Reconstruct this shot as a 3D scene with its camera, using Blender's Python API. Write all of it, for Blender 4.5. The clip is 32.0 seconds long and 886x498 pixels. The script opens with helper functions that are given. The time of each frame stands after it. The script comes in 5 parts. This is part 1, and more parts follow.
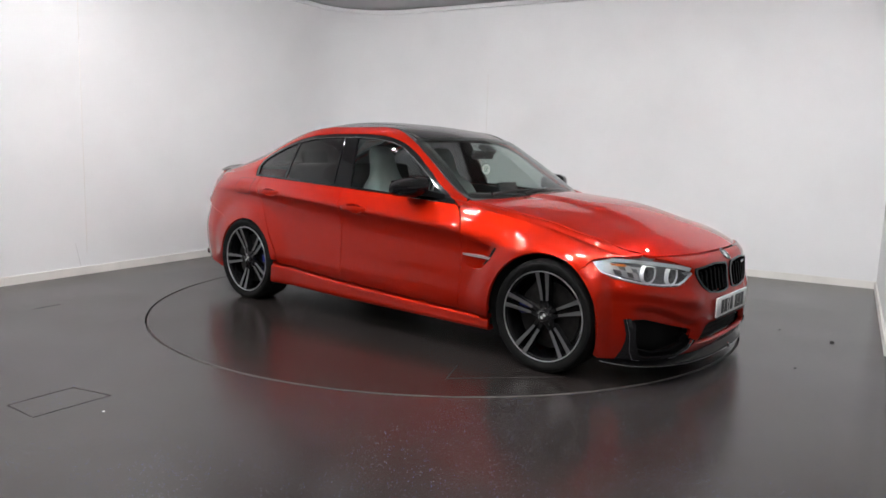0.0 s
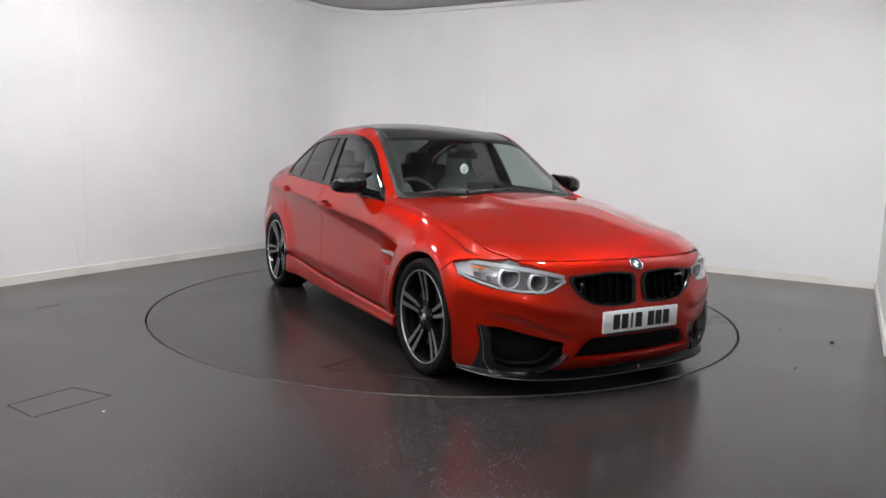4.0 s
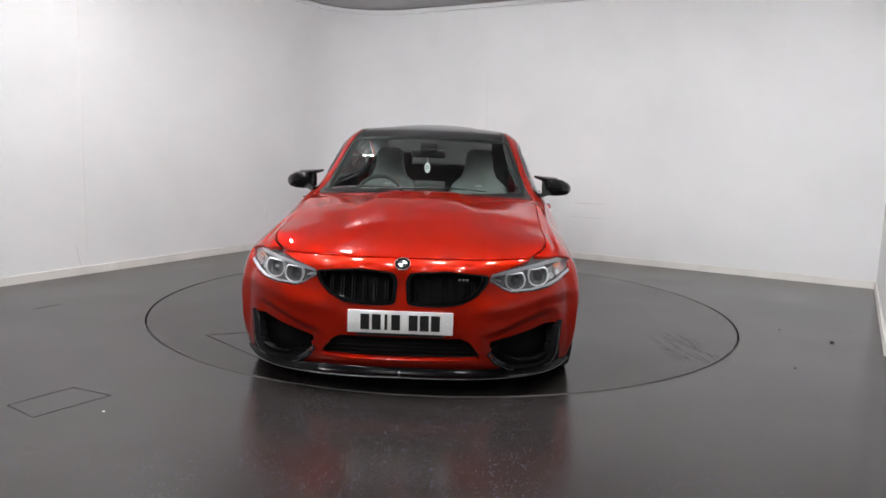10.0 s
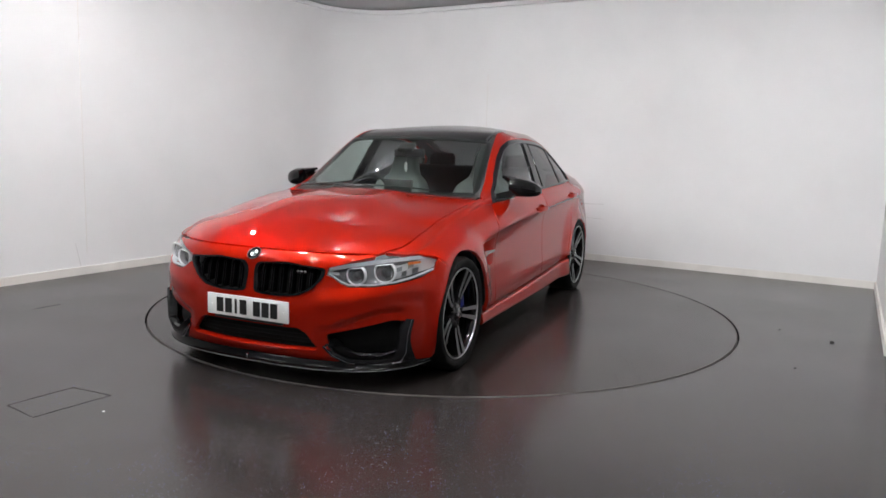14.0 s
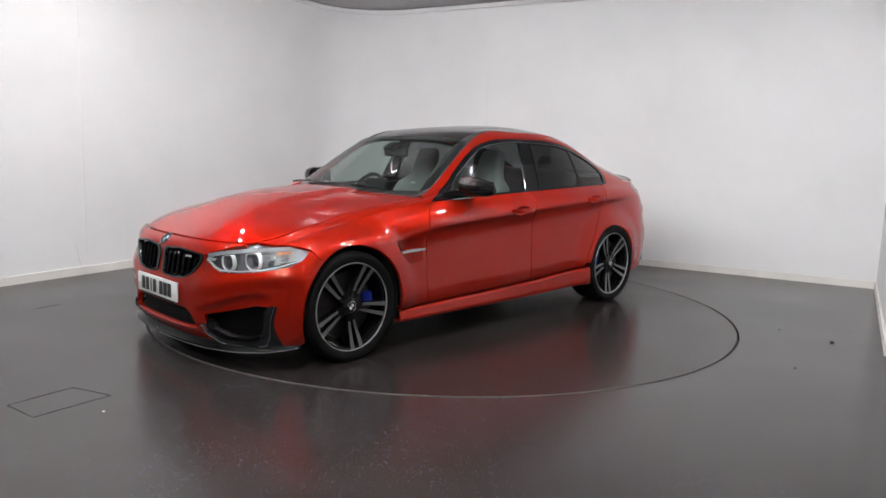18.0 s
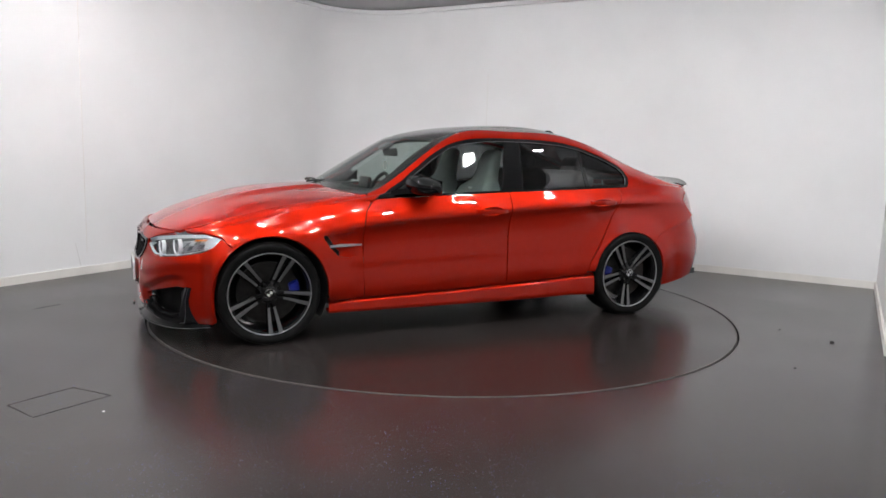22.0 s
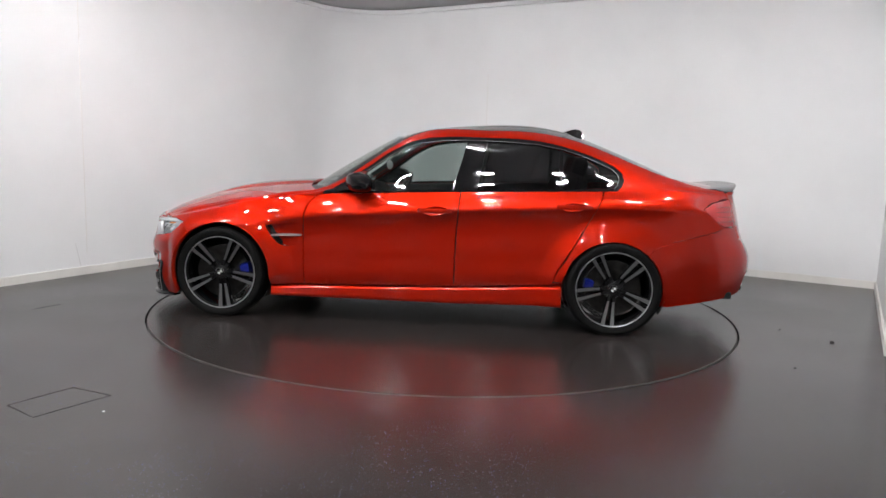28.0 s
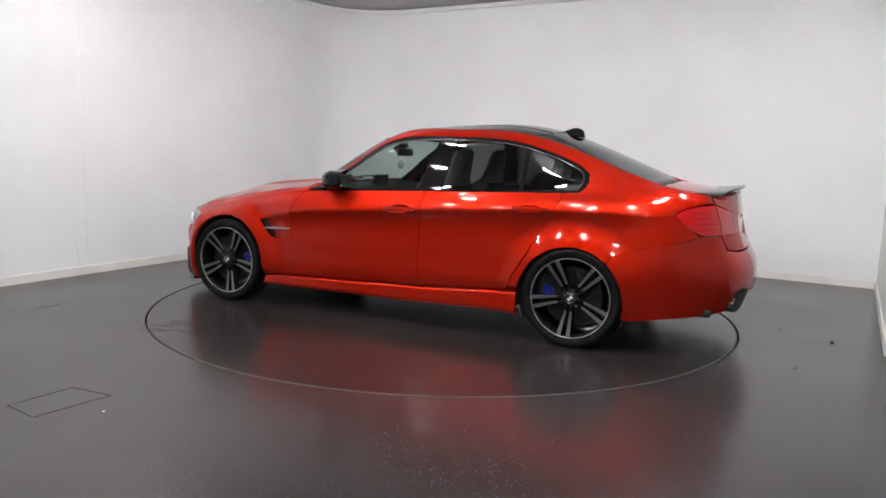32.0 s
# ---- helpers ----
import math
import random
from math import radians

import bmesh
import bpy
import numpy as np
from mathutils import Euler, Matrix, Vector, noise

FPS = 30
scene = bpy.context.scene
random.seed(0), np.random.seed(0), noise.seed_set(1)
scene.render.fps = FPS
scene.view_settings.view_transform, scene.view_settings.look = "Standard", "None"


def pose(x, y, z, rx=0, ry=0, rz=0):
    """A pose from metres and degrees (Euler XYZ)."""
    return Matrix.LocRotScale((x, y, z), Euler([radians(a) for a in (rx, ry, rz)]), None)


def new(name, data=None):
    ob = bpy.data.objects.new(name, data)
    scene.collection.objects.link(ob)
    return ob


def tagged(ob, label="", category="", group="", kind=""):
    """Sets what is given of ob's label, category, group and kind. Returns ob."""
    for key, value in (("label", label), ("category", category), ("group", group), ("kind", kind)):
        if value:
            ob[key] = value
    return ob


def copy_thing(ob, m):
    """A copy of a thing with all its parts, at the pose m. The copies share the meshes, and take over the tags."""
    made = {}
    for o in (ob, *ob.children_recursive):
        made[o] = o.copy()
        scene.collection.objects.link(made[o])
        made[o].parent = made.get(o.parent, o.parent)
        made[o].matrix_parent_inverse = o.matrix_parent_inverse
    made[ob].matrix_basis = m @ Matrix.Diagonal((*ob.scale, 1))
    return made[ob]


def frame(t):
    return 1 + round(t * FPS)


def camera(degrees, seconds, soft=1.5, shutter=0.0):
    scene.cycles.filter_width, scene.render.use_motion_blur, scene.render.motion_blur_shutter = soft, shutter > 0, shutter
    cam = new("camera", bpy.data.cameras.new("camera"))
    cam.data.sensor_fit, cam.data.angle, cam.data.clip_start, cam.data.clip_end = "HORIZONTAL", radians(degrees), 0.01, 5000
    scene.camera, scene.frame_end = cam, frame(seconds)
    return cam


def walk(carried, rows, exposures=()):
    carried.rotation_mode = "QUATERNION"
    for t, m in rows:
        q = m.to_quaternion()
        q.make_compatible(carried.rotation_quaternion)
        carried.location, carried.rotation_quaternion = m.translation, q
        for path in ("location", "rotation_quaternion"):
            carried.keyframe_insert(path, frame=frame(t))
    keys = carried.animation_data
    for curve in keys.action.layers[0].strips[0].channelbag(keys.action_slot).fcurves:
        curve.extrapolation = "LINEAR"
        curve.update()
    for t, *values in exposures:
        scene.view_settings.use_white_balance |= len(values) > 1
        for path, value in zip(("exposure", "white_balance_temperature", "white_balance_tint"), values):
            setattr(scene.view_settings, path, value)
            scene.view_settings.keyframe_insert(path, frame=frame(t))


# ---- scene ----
from mathutils.geometry import delaunay_2d_cdt

# ---------------------------------------------------------------- camera: fixed on its mount in the corner of the bay
cam = camera(63.24, 32.0, soft=1.6)
EYE = pose(0, 0, 1.251, 90 - 7.87, 0, 0) @ pose(0, 0, 0, 0, 0, 1.66)
walk(cam, [(0.0, EYE), (32.0, EYE)])

# the turntable's axis, and how far the car's wheelbase middle stands off it
AXIS = (0.0104, 5.7874)
CAR_OFF = (0.1539, -0.1116)


def heading(t):
    u = (t - 16) / 16
    return -40.461 - 5.2271 * t + 2.2517 * u * u + 1.0631 * u ** 3


# ---------------------------------------------------------------- light
world = bpy.data.worlds.new("world")
scene.world = world
world.use_nodes = True
world.node_tree.nodes["Background"].inputs[0].default_value = (0.8, 0.9, 1.0, 1)
world.node_tree.nodes["Background"].inputs[1].default_value = 0.05
scene.view_settings.exposure = 0.76


# ---------------------------------------------------------------- materials
def material(name, color, rough=0.5, metal=0.0, coat=0.0, spec=0.5, noise_scale=0.0, vary=0.1, bump=0.0, bump_scale=200.0, coat_rough=0.03, emit=0.0):
    m = bpy.data.materials.new(name)
    m.use_nodes = True
    nt = m.node_tree
    b = nt.nodes["Principled BSDF"]
    b.inputs["Base Color"].default_value = (*color, 1)
    b.inputs["Roughness"].default_value = rough
    b.inputs["Metallic"].default_value = metal
    b.inputs["Coat Weight"].default_value = coat
    b.inputs["Coat Roughness"].default_value = coat_rough
    b.inputs["Specular IOR Level"].default_value = spec
    if emit:
        b.inputs["Emission Color"].default_value = (*color, 1)
        b.inputs["Emission Strength"].default_value = emit
    tc = nt.nodes.new("ShaderNodeTexCoord")
    if noise_scale:
        n = nt.nodes.new("ShaderNodeTexNoise")
        n.inputs["Scale"].default_value = noise_scale
        n.inputs["Detail"].default_value = 6
        nt.links.new(tc.outputs["Object"], n.inputs["Vector"])
        ramp = nt.nodes.new("ShaderNodeMapRange")
        ramp.inputs[1].default_value, ramp.inputs[2].default_value = 0.3, 0.7
        ramp.inputs[3].default_value, ramp.inputs[4].default_value = 1 - vary, 1 + vary
        nt.links.new(n.outputs["Fac"], ramp.inputs[0])
        mul = nt.nodes.new("ShaderNodeVectorMath")
        mul.operation = "SCALE"
        mul.inputs[0].default_value = color
        nt.links.new(ramp.outputs[0], mul.inputs["Scale"])
        nt.links.new(mul.outputs[0], b.inputs["Base Color"])
        rr = nt.nodes.new("ShaderNodeMapRange")
        rr.inputs[1].default_value, rr.inputs[2].default_value = 0.3, 0.7
        rr.inputs[3].default_value, rr.inputs[4].default_value = rough * (1 - vary), rough * (1 + vary)
        nt.links.new(n.outputs["Fac"], rr.inputs[0])
        nt.links.new(rr.outputs[0], b.inputs["Roughness"])
    if bump:
        n2 = nt.nodes.new("ShaderNodeTexNoise")
        n2.inputs["Scale"].default_value = bump_scale
        nt.links.new(tc.outputs["Object"], n2.inputs["Vector"])
        bp = nt.nodes.new("ShaderNodeBump")
        bp.inputs["Strength"].default_value = bump
        bp.inputs["Distance"].default_value = 0.002
        nt.links.new(n2.outputs["Fac"], bp.inputs["Height"])
        nt.links.new(bp.outputs[0], b.inputs["Normal"])
    return m


def glass_material(name, tint, gloss=1.0):
    """Thin glass: tinted see-through with a mirror-like sheen."""
    m = bpy.data.materials.new(name)
    m.use_nodes = True
    nt = m.node_tree
    nt.nodes.remove(nt.nodes["Principled BSDF"])
    tr = nt.nodes.new("ShaderNodeBsdfTransparent")
    tr.inputs[0].default_value = (*tint, 1)
    gl = nt.nodes.new("ShaderNodeBsdfGlossy")
    gl.inputs["Roughness"].default_value = 0.02
    lw = nt.nodes.new("ShaderNodeLayerWeight")
    lw.inputs[0].default_value = 0.5
    po = nt.nodes.new("ShaderNodeMath")
    po.operation = "POWER"
    po.inputs[1].default_value = 4.5
    nt.links.new(lw.outputs["Facing"], po.inputs[0])
    fr = nt.nodes.new("ShaderNodeMath")
    fr.operation = "MULTIPLY_ADD"
    fr.inputs[1].default_value, fr.inputs[2].default_value = 0.85, 0.06 * gloss
    nt.links.new(po.outputs[0], fr.inputs[0])
    mx = nt.nodes.new("ShaderNodeMixShader")
    nt.links.new(fr.outputs[0], mx.inputs[0])
    nt.links.new(tr.outputs[0], mx.inputs[1])
    nt.links.new(gl.outputs[0], mx.inputs[2])
    nt.links.new(mx.outputs[0], nt.nodes["Material Output"].inputs["Surface"])
    return m


def floor_material(name, base, rough, spec, fleck_amount):
    """Dark vinyl with pale and blue flecks, scuffs and a worn sheen."""
    m = material(name, base, rough, spec=spec)
    nt = m.node_tree
    b = nt.nodes["Principled BSDF"]
    tc = nt.nodes.new("ShaderNodeTexCoord")
    vor = nt.nodes.new("ShaderNodeTexVoronoi")
    vor.inputs["Scale"].default_value = 115
    nt.links.new(tc.outputs["Object"], vor.inputs["Vector"])
    fleck = nt.nodes.new("ShaderNodeMapRange")
    fleck.inputs[1].default_value, fleck.inputs[2].default_value = 0.27, 0.18
    fleck.inputs[3].default_value, fleck.inputs[4].default_value = 0.0, 1.0
    nt.links.new(vor.outputs["Distance"], fleck.inputs[0])
    pick = nt.nodes.new("ShaderNodeMapRange")
    pick.inputs[1].default_value, pick.inputs[2].default_value = 0.68, 0.74
    sep = nt.nodes.new("ShaderNodeSeparateColor")
    nt.links.new(vor.outputs["Color"], sep.inputs[0])
    nt.links.new(sep.outputs[0], pick.inputs[0])
    mul = nt.nodes.new("ShaderNodeMath")
    mul.operation = "MULTIPLY"
    nt.links.new(fleck.outputs[0], mul.inputs[0])
    nt.links.new(pick.outputs[0], mul.inputs[1])
    # flecks lie thicker in some patches than in others
    patch = nt.nodes.new("ShaderNodeTexNoise")
    patch.inputs["Scale"].default_value = 2.4
    patch.inputs["Detail"].default_value = 3
    nt.links.new(tc.outputs["Object"], patch.inputs["Vector"])
    thick = nt.nodes.new("ShaderNodeMapRange")
    thick.inputs[1].default_value, thick.inputs[2].default_value = 0.40, 0.60
    thick.inputs[3].default_value, thick.inputs[4].default_value = 0.45 * fleck_amount, fleck_amount
    nt.links.new(patch.outputs["Fac"], thick.inputs[0])
    spread = nt.nodes.new("ShaderNodeMath")
    spread.operation = "MULTIPLY"
    nt.links.new(mul.outputs[0], spread.inputs[0])
    nt.links.new(thick.outputs[0], spread.inputs[1])
    cr = nt.nodes.new("ShaderNodeValToRGB")
    cr.color_ramp.elements[0].color = (0.12, 0.17, 0.48, 1)
    cr.color_ramp.elements[1].color = (0.34, 0.33, 0.34, 1)
    nt.links.new(sep.outputs[1], cr.inputs[0])
    big = nt.nodes.new("ShaderNodeTexNoise")
    big.inputs["Scale"].default_value = 1.3
    big.inputs["Detail"].default_value = 7
    nt.links.new(tc.outputs["Object"], big.inputs["Vector"])
    vary = nt.nodes.new("ShaderNodeMapRange")
    vary.inputs[1].default_value, vary.inputs[2].default_value = 0.3, 0.7
    vary.inputs[3].default_value, vary.inputs[4].default_value = 0.86, 1.15
    nt.links.new(big.outputs["Fac"], vary.inputs[0])
    sc = nt.nodes.new("ShaderNodeVectorMath")
    sc.operation = "SCALE"
    sc.inputs[0].default_value = base
    nt.links.new(vary.outputs[0], sc.inputs["Scale"])
    mix = nt.nodes.new("ShaderNodeMix")
    mix.data_type = "RGBA"
    nt.links.new(spread.outputs[0], mix.inputs[0])
    nt.links.new(sc.outputs[0], mix.inputs[6])
    nt.links.new(cr.outputs[0], mix.inputs[7])
    nt.links.new(mix.outputs[2], b.inputs["Base Color"])
    rr = nt.nodes.new("ShaderNodeMapRange")
    rr.inputs[1].default_value, rr.inputs[2].default_value = 0.3, 0.7
    rr.inputs[3].default_value, rr.inputs[4].default_value = rough * 0.88, rough * 1.12
    nt.links.new(big.outputs["Fac"], rr.inputs[0])
    nt.links.new(rr.outputs[0], b.inputs["Roughness"])
    fine = nt.nodes.new("ShaderNodeTexNoise")
    fine.inputs["Scale"].default_value = 80
    fine.inputs["Detail"].default_value = 4
    nt.links.new(tc.outputs["Object"], fine.inputs["Vector"])
    bp = nt.nodes.new("ShaderNodeBump")
    bp.inputs["Strength"].default_value = 0.12
    bp.inputs["Distance"].default_value = 0.002
    nt.links.new(fine.outputs["Fac"], bp.inputs["Height"])
    nt.links.new(bp.outputs[0], b.inputs["Normal"])
    return m


def paint_material(name):
    """Metallic orange-red car paint under clear coat."""
    edge_tint = (0.55, 0.06, 0.03, 1)
    m = material(name, (0.41, 0.0115, 0.0025), 0.40, 0.62, coat=1.0, coat_rough=0.008, spec=0.0)
    nt = m.node_tree
    b = nt.nodes["Principled BSDF"]
    tc = nt.nodes.new("ShaderNodeTexCoord")
    b.inputs["Specular Tint"].default_value = edge_tint
    n = nt.nodes.new("ShaderNodeTexNoise")
    n.inputs["Scale"].default_value = 900
    nt.links.new(tc.outputs["Object"], n.inputs["Vector"])
    bp = nt.nodes.new("ShaderNodeBump")
    bp.inputs["Strength"].default_value = 0.04
    bp.inputs["Distance"].default_value = 0.0005
    nt.links.new(n.outputs["Fac"], bp.inputs["Height"])
    nt.links.new(bp.outputs[0], b.inputs["Normal"])
    return m


def carbon_material(name):
    """Carbon weave under lacquer."""
    m = material(name, (0.02, 0.02, 0.022), 0.22, 0.0, coat=0.3, spec=0.3)
    nt = m.node_tree
    tc = nt.nodes.new("ShaderNodeTexCoord")
    ck = nt.nodes.new("ShaderNodeTexChecker")
    ck.inputs["Scale"].default_value = 180
    ck.inputs["Color1"].default_value = (0.005, 0.005, 0.006, 1)
    ck.inputs["Color2"].default_value = (0.016, 0.016, 0.018, 1)
    nt.links.new(tc.outputs["Object"], ck.inputs["Vector"])
    nt.links.new(ck.outputs[0], nt.nodes["Principled BSDF"].inputs["Base Color"])
    return m


M_WALL = material("white_wall_paint", (0.80, 0.80, 0.81), 0.55, noise_scale=1.5, vary=0.03, bump=0.15, bump_scale=90)
M_ADDEDWALL = material("added_wall_grey", (0.56, 0.56, 0.565), 0.6, noise_scale=2, vary=0.06)
M_TRIM = material("skirting_paint", (0.74, 0.72, 0.69), 0.5, noise_scale=4, vary=0.08)
M_CEIL = material("ceiling_paint", (0.52, 0.52, 0.525), 0.7, noise_scale=2, vary=0.04)
M_FLOOR = floor_material("dark_vinyl_floor", (0.0300, 0.0251, 0.0242), 0.23, 0.43, 1.0)
M_DISC = floor_material("dark_turntable_vinyl", (0.0200, 0.0166, 0.0158), 0.235, 0.31, 0.06)
M_EDGE = material("worn_metal_edge", (0.115, 0.105, 0.098), 0.45, 0.2, noise_scale=12, vary=0.35)
M_GAP = material("dark_gap", (0.01, 0.01, 0.01), 0.8)
M_SEAM = material("floor_seam", (0.017, 0.016, 0.016), 0.6)
M_FAINT = material("faint_floor_seam", (0.0215, 0.0195, 0.019), 0.35)
M_SCUFF = material("pale_scuff", (0.034, 0.030, 0.029), 0.24)
M_LAMP = material("lamp_diffuser", (0.985, 0.985, 0.988), 0.5, emit=345.0)
M_LAMPRIM = material("lamp_rim", (0.8, 0.8, 0.8), 0.4)
M_PAINT = paint_material("orange_red_paint")
M_CARBON = carbon_material("carbon_weave")
M_BLACK = material("gloss_black", (0.004, 0.004, 0.0045), 0.05, spec=0.38)
M_TRIMBLK = material("satin_black_trim", (0.012, 0.012, 0.013), 0.35, noise_scale=30, vary=0.1)
M_PLASTIC = material("black_plastic", (0.015, 0.015, 0.015), 0.5, noise_scale=40, vary=0.15, bump=0.2)
M_RUBBER = material("tyre_rubber", (0.006, 0.006, 0.006), 0.65, spec=0.12, noise_scale=25, vary=0.2, bump=0.2, bump_scale=60)
M_RIM = material("gloss_dark_alloy", (0.010, 0.010, 0.011), 0.14, 0.4, coat=0.4)
M_MACH = material("machined_alloy", (0.24, 0.24, 0.245), 0.33, 0.85)
M_CHROME = material("chrome", (0.75, 0.75, 0.76), 0.08, 1.0)
M_BLUE = material("blue_caliper_paint", (0.004, 0.012, 0.20), 0.3, coat=0.5)
M_STEEL = material("brake_steel", (0.055, 0.053, 0.051), 0.4, 1.0, noise_scale=30, vary=0.2)
M_GLASS = glass_material("clear_glass", (0.72, 0.79, 0.76))
M_SIDE = glass_material("side_glass", (0.56, 0.62, 0.60))
M_TINT = glass_material("privacy_glass", (0.16, 0.16, 0.165))
M_TAILGLASS = material("red_tail_lens", (0.40, 0.006, 0.008), 0.08, coat=0.8, spec=0.4)
M_TAILDARK = material("dark_red_lens", (0.16, 0.003, 0.006), 0.1, coat=0.4)
M_LENS = glass_material("lamp_lens", (0.93, 0.94, 0.95))
M_REFL = material("lamp_reflector", (0.55, 0.56, 0.57), 0.32, 0.4)
M_LAMPGREY = material("lamp_bowl_grey", (0.06, 0.06, 0.065), 0.1, 0.0, coat=1.0)
M_LIP = material("bright_rim_lip", (0.62, 0.62, 0.63), 0.3, 0.8)
M_GLOSSCARBON = material("lacquered_carbon", (0.003, 0.003, 0.0033), 0.14, spec=0.12)
M_HOUSING = material("lamp_housing_silver", (0.21, 0.213, 0.22), 0.22, 0.4)
M_BEAD = material("dark_satin_bead", (0.12, 0.12, 0.125), 0.35, 0.6)
M_RING = material("ring_light", (0.78, 0.79, 0.81), 0.2)
M_WALLMARK = material("wall_scuff", (0.52, 0.51, 0.50), 0.6)
M_AMBER = material("amber_reflector", (0.6, 0.16, 0.02), 0.2, coat=1.0)
M_PLATE = material("plate_white", (0.78, 0.78, 0.77), 0.35, noise_scale=20, vary=0.03)
M_PLATEINK = material("plate_black", (0.012, 0.012, 0.012), 0.4)
M_WHITE = material("white_plastic", (0.8, 0.8, 0.8), 0.4)
M_LEATHER = material("pale_grey_leather", (0.40, 0.42, 0.41), 0.45, noise_scale=14, vary=0.08, bump=0.3, bump_scale=120)
M_DARKLEATHER = material("dark_cloth", (0.03, 0.03, 0.032), 0.7, noise_scale=14, vary=0.15)
M_DASH = material("dashboard_soft", (0.02, 0.02, 0.021), 0.55, noise_scale=20, vary=0.15)
M_TAGINK = material("tag_green", (0.03, 0.12, 0.07), 0.5)
M_MESH = material("grille_mesh_black", (0.003, 0.003, 0.003), 0.6, spec=0.2)


# ---------------------------------------------------------------- mesh helpers
def finish(name, bm, mat, parent=None, label="", smooth=True, weld=False):
    if weld:
        bmesh.ops.remove_doubles(bm, verts=bm.verts, dist=1e-5)
    me = bpy.data.meshes.new(name)
    bm.to_mesh(me)
    bm.free()
    me.materials.append(mat)
    if smooth:
        for p in me.polygons:
            p.use_smooth = True
        me.set_sharp_from_angle(angle=radians(38))
    ob = new(name, me)
    if parent is not None:
        ob.parent = parent
    if label:
        ob["label"] = label
    return ob


def part(name, bm, mat, parent, label="", smooth=True):
    return finish(name, bm, mat, parent, label, smooth)


def box(bm, size, m=Matrix(), bevel=0.0, seg=2):
    r = bmesh.ops.create_cube(bm, size=1.0, matrix=m @ Matrix.Diagonal((*size, 1)))
    if bevel:
        es = list({e for v in r["verts"] for e in v.link_edges})
        bmesh.ops.bevel(bm, geom=es, offset=bevel, segments=seg, affect="EDGES", profile=0.5)
    return bm


def tube(bm, path, radius, seg=8, closed=False, cap=True):
    """A round bar along a path of points."""
    path = [Vector(p) for p in path]
    n = len(path)
    rings = []
    up = Vector((0, 0, 1))
    for i, p in enumerate(path):
        a = path[(i - 1) % n] if (closed or i > 0) else p
        b = path[(i + 1) % n] if (closed or i < n - 1) else p
        d = (b - a).normalized()
        s = d.cross(up)
        if s.length < 1e-3:
            s = d.cross(Vector((1, 0, 0)))
        s.normalize()
        u = s.cross(d)
        rad = radius[i] if isinstance(radius, (list, tuple)) else radius
        rings.append([bm.verts.new(p + rad * (math.cos(2 * math.pi * k / seg) * s + math.sin(2 * math.pi * k / seg) * u)) for k in range(seg)])
    for i in range(n if closed else n - 1):
        r0, r1 = rings[i], rings[(i + 1) % n]
        for k in range(seg):
            bm.faces.new((r0[k], r0[(k + 1) % seg], r1[(k + 1) % seg], r1[k]))
    if cap and not closed:
        bm.faces.new(rings[0][::-1])
        bm.faces.new(rings[-1])
    return bm


def lathe(bm, profile, seg=48, m=Matrix(), closed=False):
    """A profile of (radius, along) turned round the local y axis."""
    rings = []
    for r, a in profile:
        rings.append([bm.verts.new(m @ Vector((r * math.cos(2 * math.pi * k / seg), a, r * math.sin(2 * math.pi * k / seg)))) for k in range(seg)])
    n = len(rings)
    for i in range(n if closed else n - 1):
        r0, r1 = rings[i], rings[(i + 1) % n]
        for k in range(seg):
            bm.faces.new((r0[k], r0[(k + 1) % seg], r1[(k + 1) % seg], r1[k]))
    return bm


def loft(bm, rows, closed_u=False, cap=False):
    """A skin over rows of points, all rows of one length."""
    vs = [[bm.verts.new(p) for p in row] for row in rows]
    for i in range(len(vs) - 1):
        n = len(vs[i])
        for k in range(n if closed_u else n - 1):
            bm.faces.new((vs[i][k], vs[i][(k + 1) % n], vs[i + 1][(k + 1) % n], vs[i + 1][k]))
    if cap:
        bm.faces.new(vs[0][::-1])
        bm.faces.new(vs[-1])
    return bm


def spline(xs, ys):
    """Natural cubic spline through (xs, ys), carried on straight past its ends; ys may be rows of numbers."""
    xs = np.array(xs, float)
    ys = np.array(ys, float)
    if xs[0] > xs[-1]:
        xs, ys = xs[::-1], ys[::-1]
    n = len(xs)
    h = np.diff(xs)
    A = np.eye(n)
    B = np.zeros_like(ys)
    for i in range(1, n - 1):
        A[i, i - 1], A[i, i], A[i, i + 1] = h[i - 1], 2 * (h[i - 1] + h[i]), h[i]
        B[i] = 6 * ((ys[i + 1] - ys[i]) / h[i] - (ys[i] - ys[i - 1]) / h[i - 1])
    M = np.linalg.solve(A, B)

    def f(x):
        j = min(max(int(np.searchsorted(xs, x)) - 1, 0), n - 2)
        hh = h[j]
        if x < xs[0]:
            return ys[0] + (x - xs[0]) * ((ys[1] - ys[0]) / h[0] - h[0] * M[1] / 6)
        if x > xs[-1]:
            return ys[-1] + (x - xs[-1]) * ((ys[-1] - ys[-2]) / h[-1] + h[-1] * M[-2] / 6)
        a, b = (xs[j + 1] - x) / hh, (x - xs[j]) / hh
        return a * ys[j] + b * ys[j + 1] + ((a ** 3 - a) * M[j] + (b ** 3 - b) * M[j + 1]) * hh * hh / 6
    return f


def inside(poly, pts):
    """Which of the points lie inside the polygon."""
    res = np.zeros(len(pts), bool)
    x, y = pts[:, 0], pts[:, 1]
    n = len(poly)
    for i in range(n):
        (x0, y0), (x1, y1) = poly[i], poly[(i + 1) % n]
        if y0 == y1:
            continue
        c = ((y0 > y) != (y1 > y)) & (x < (x1 - x0) * (y - y0) / (y1 - y0) + x0)
        res ^= c
    return res


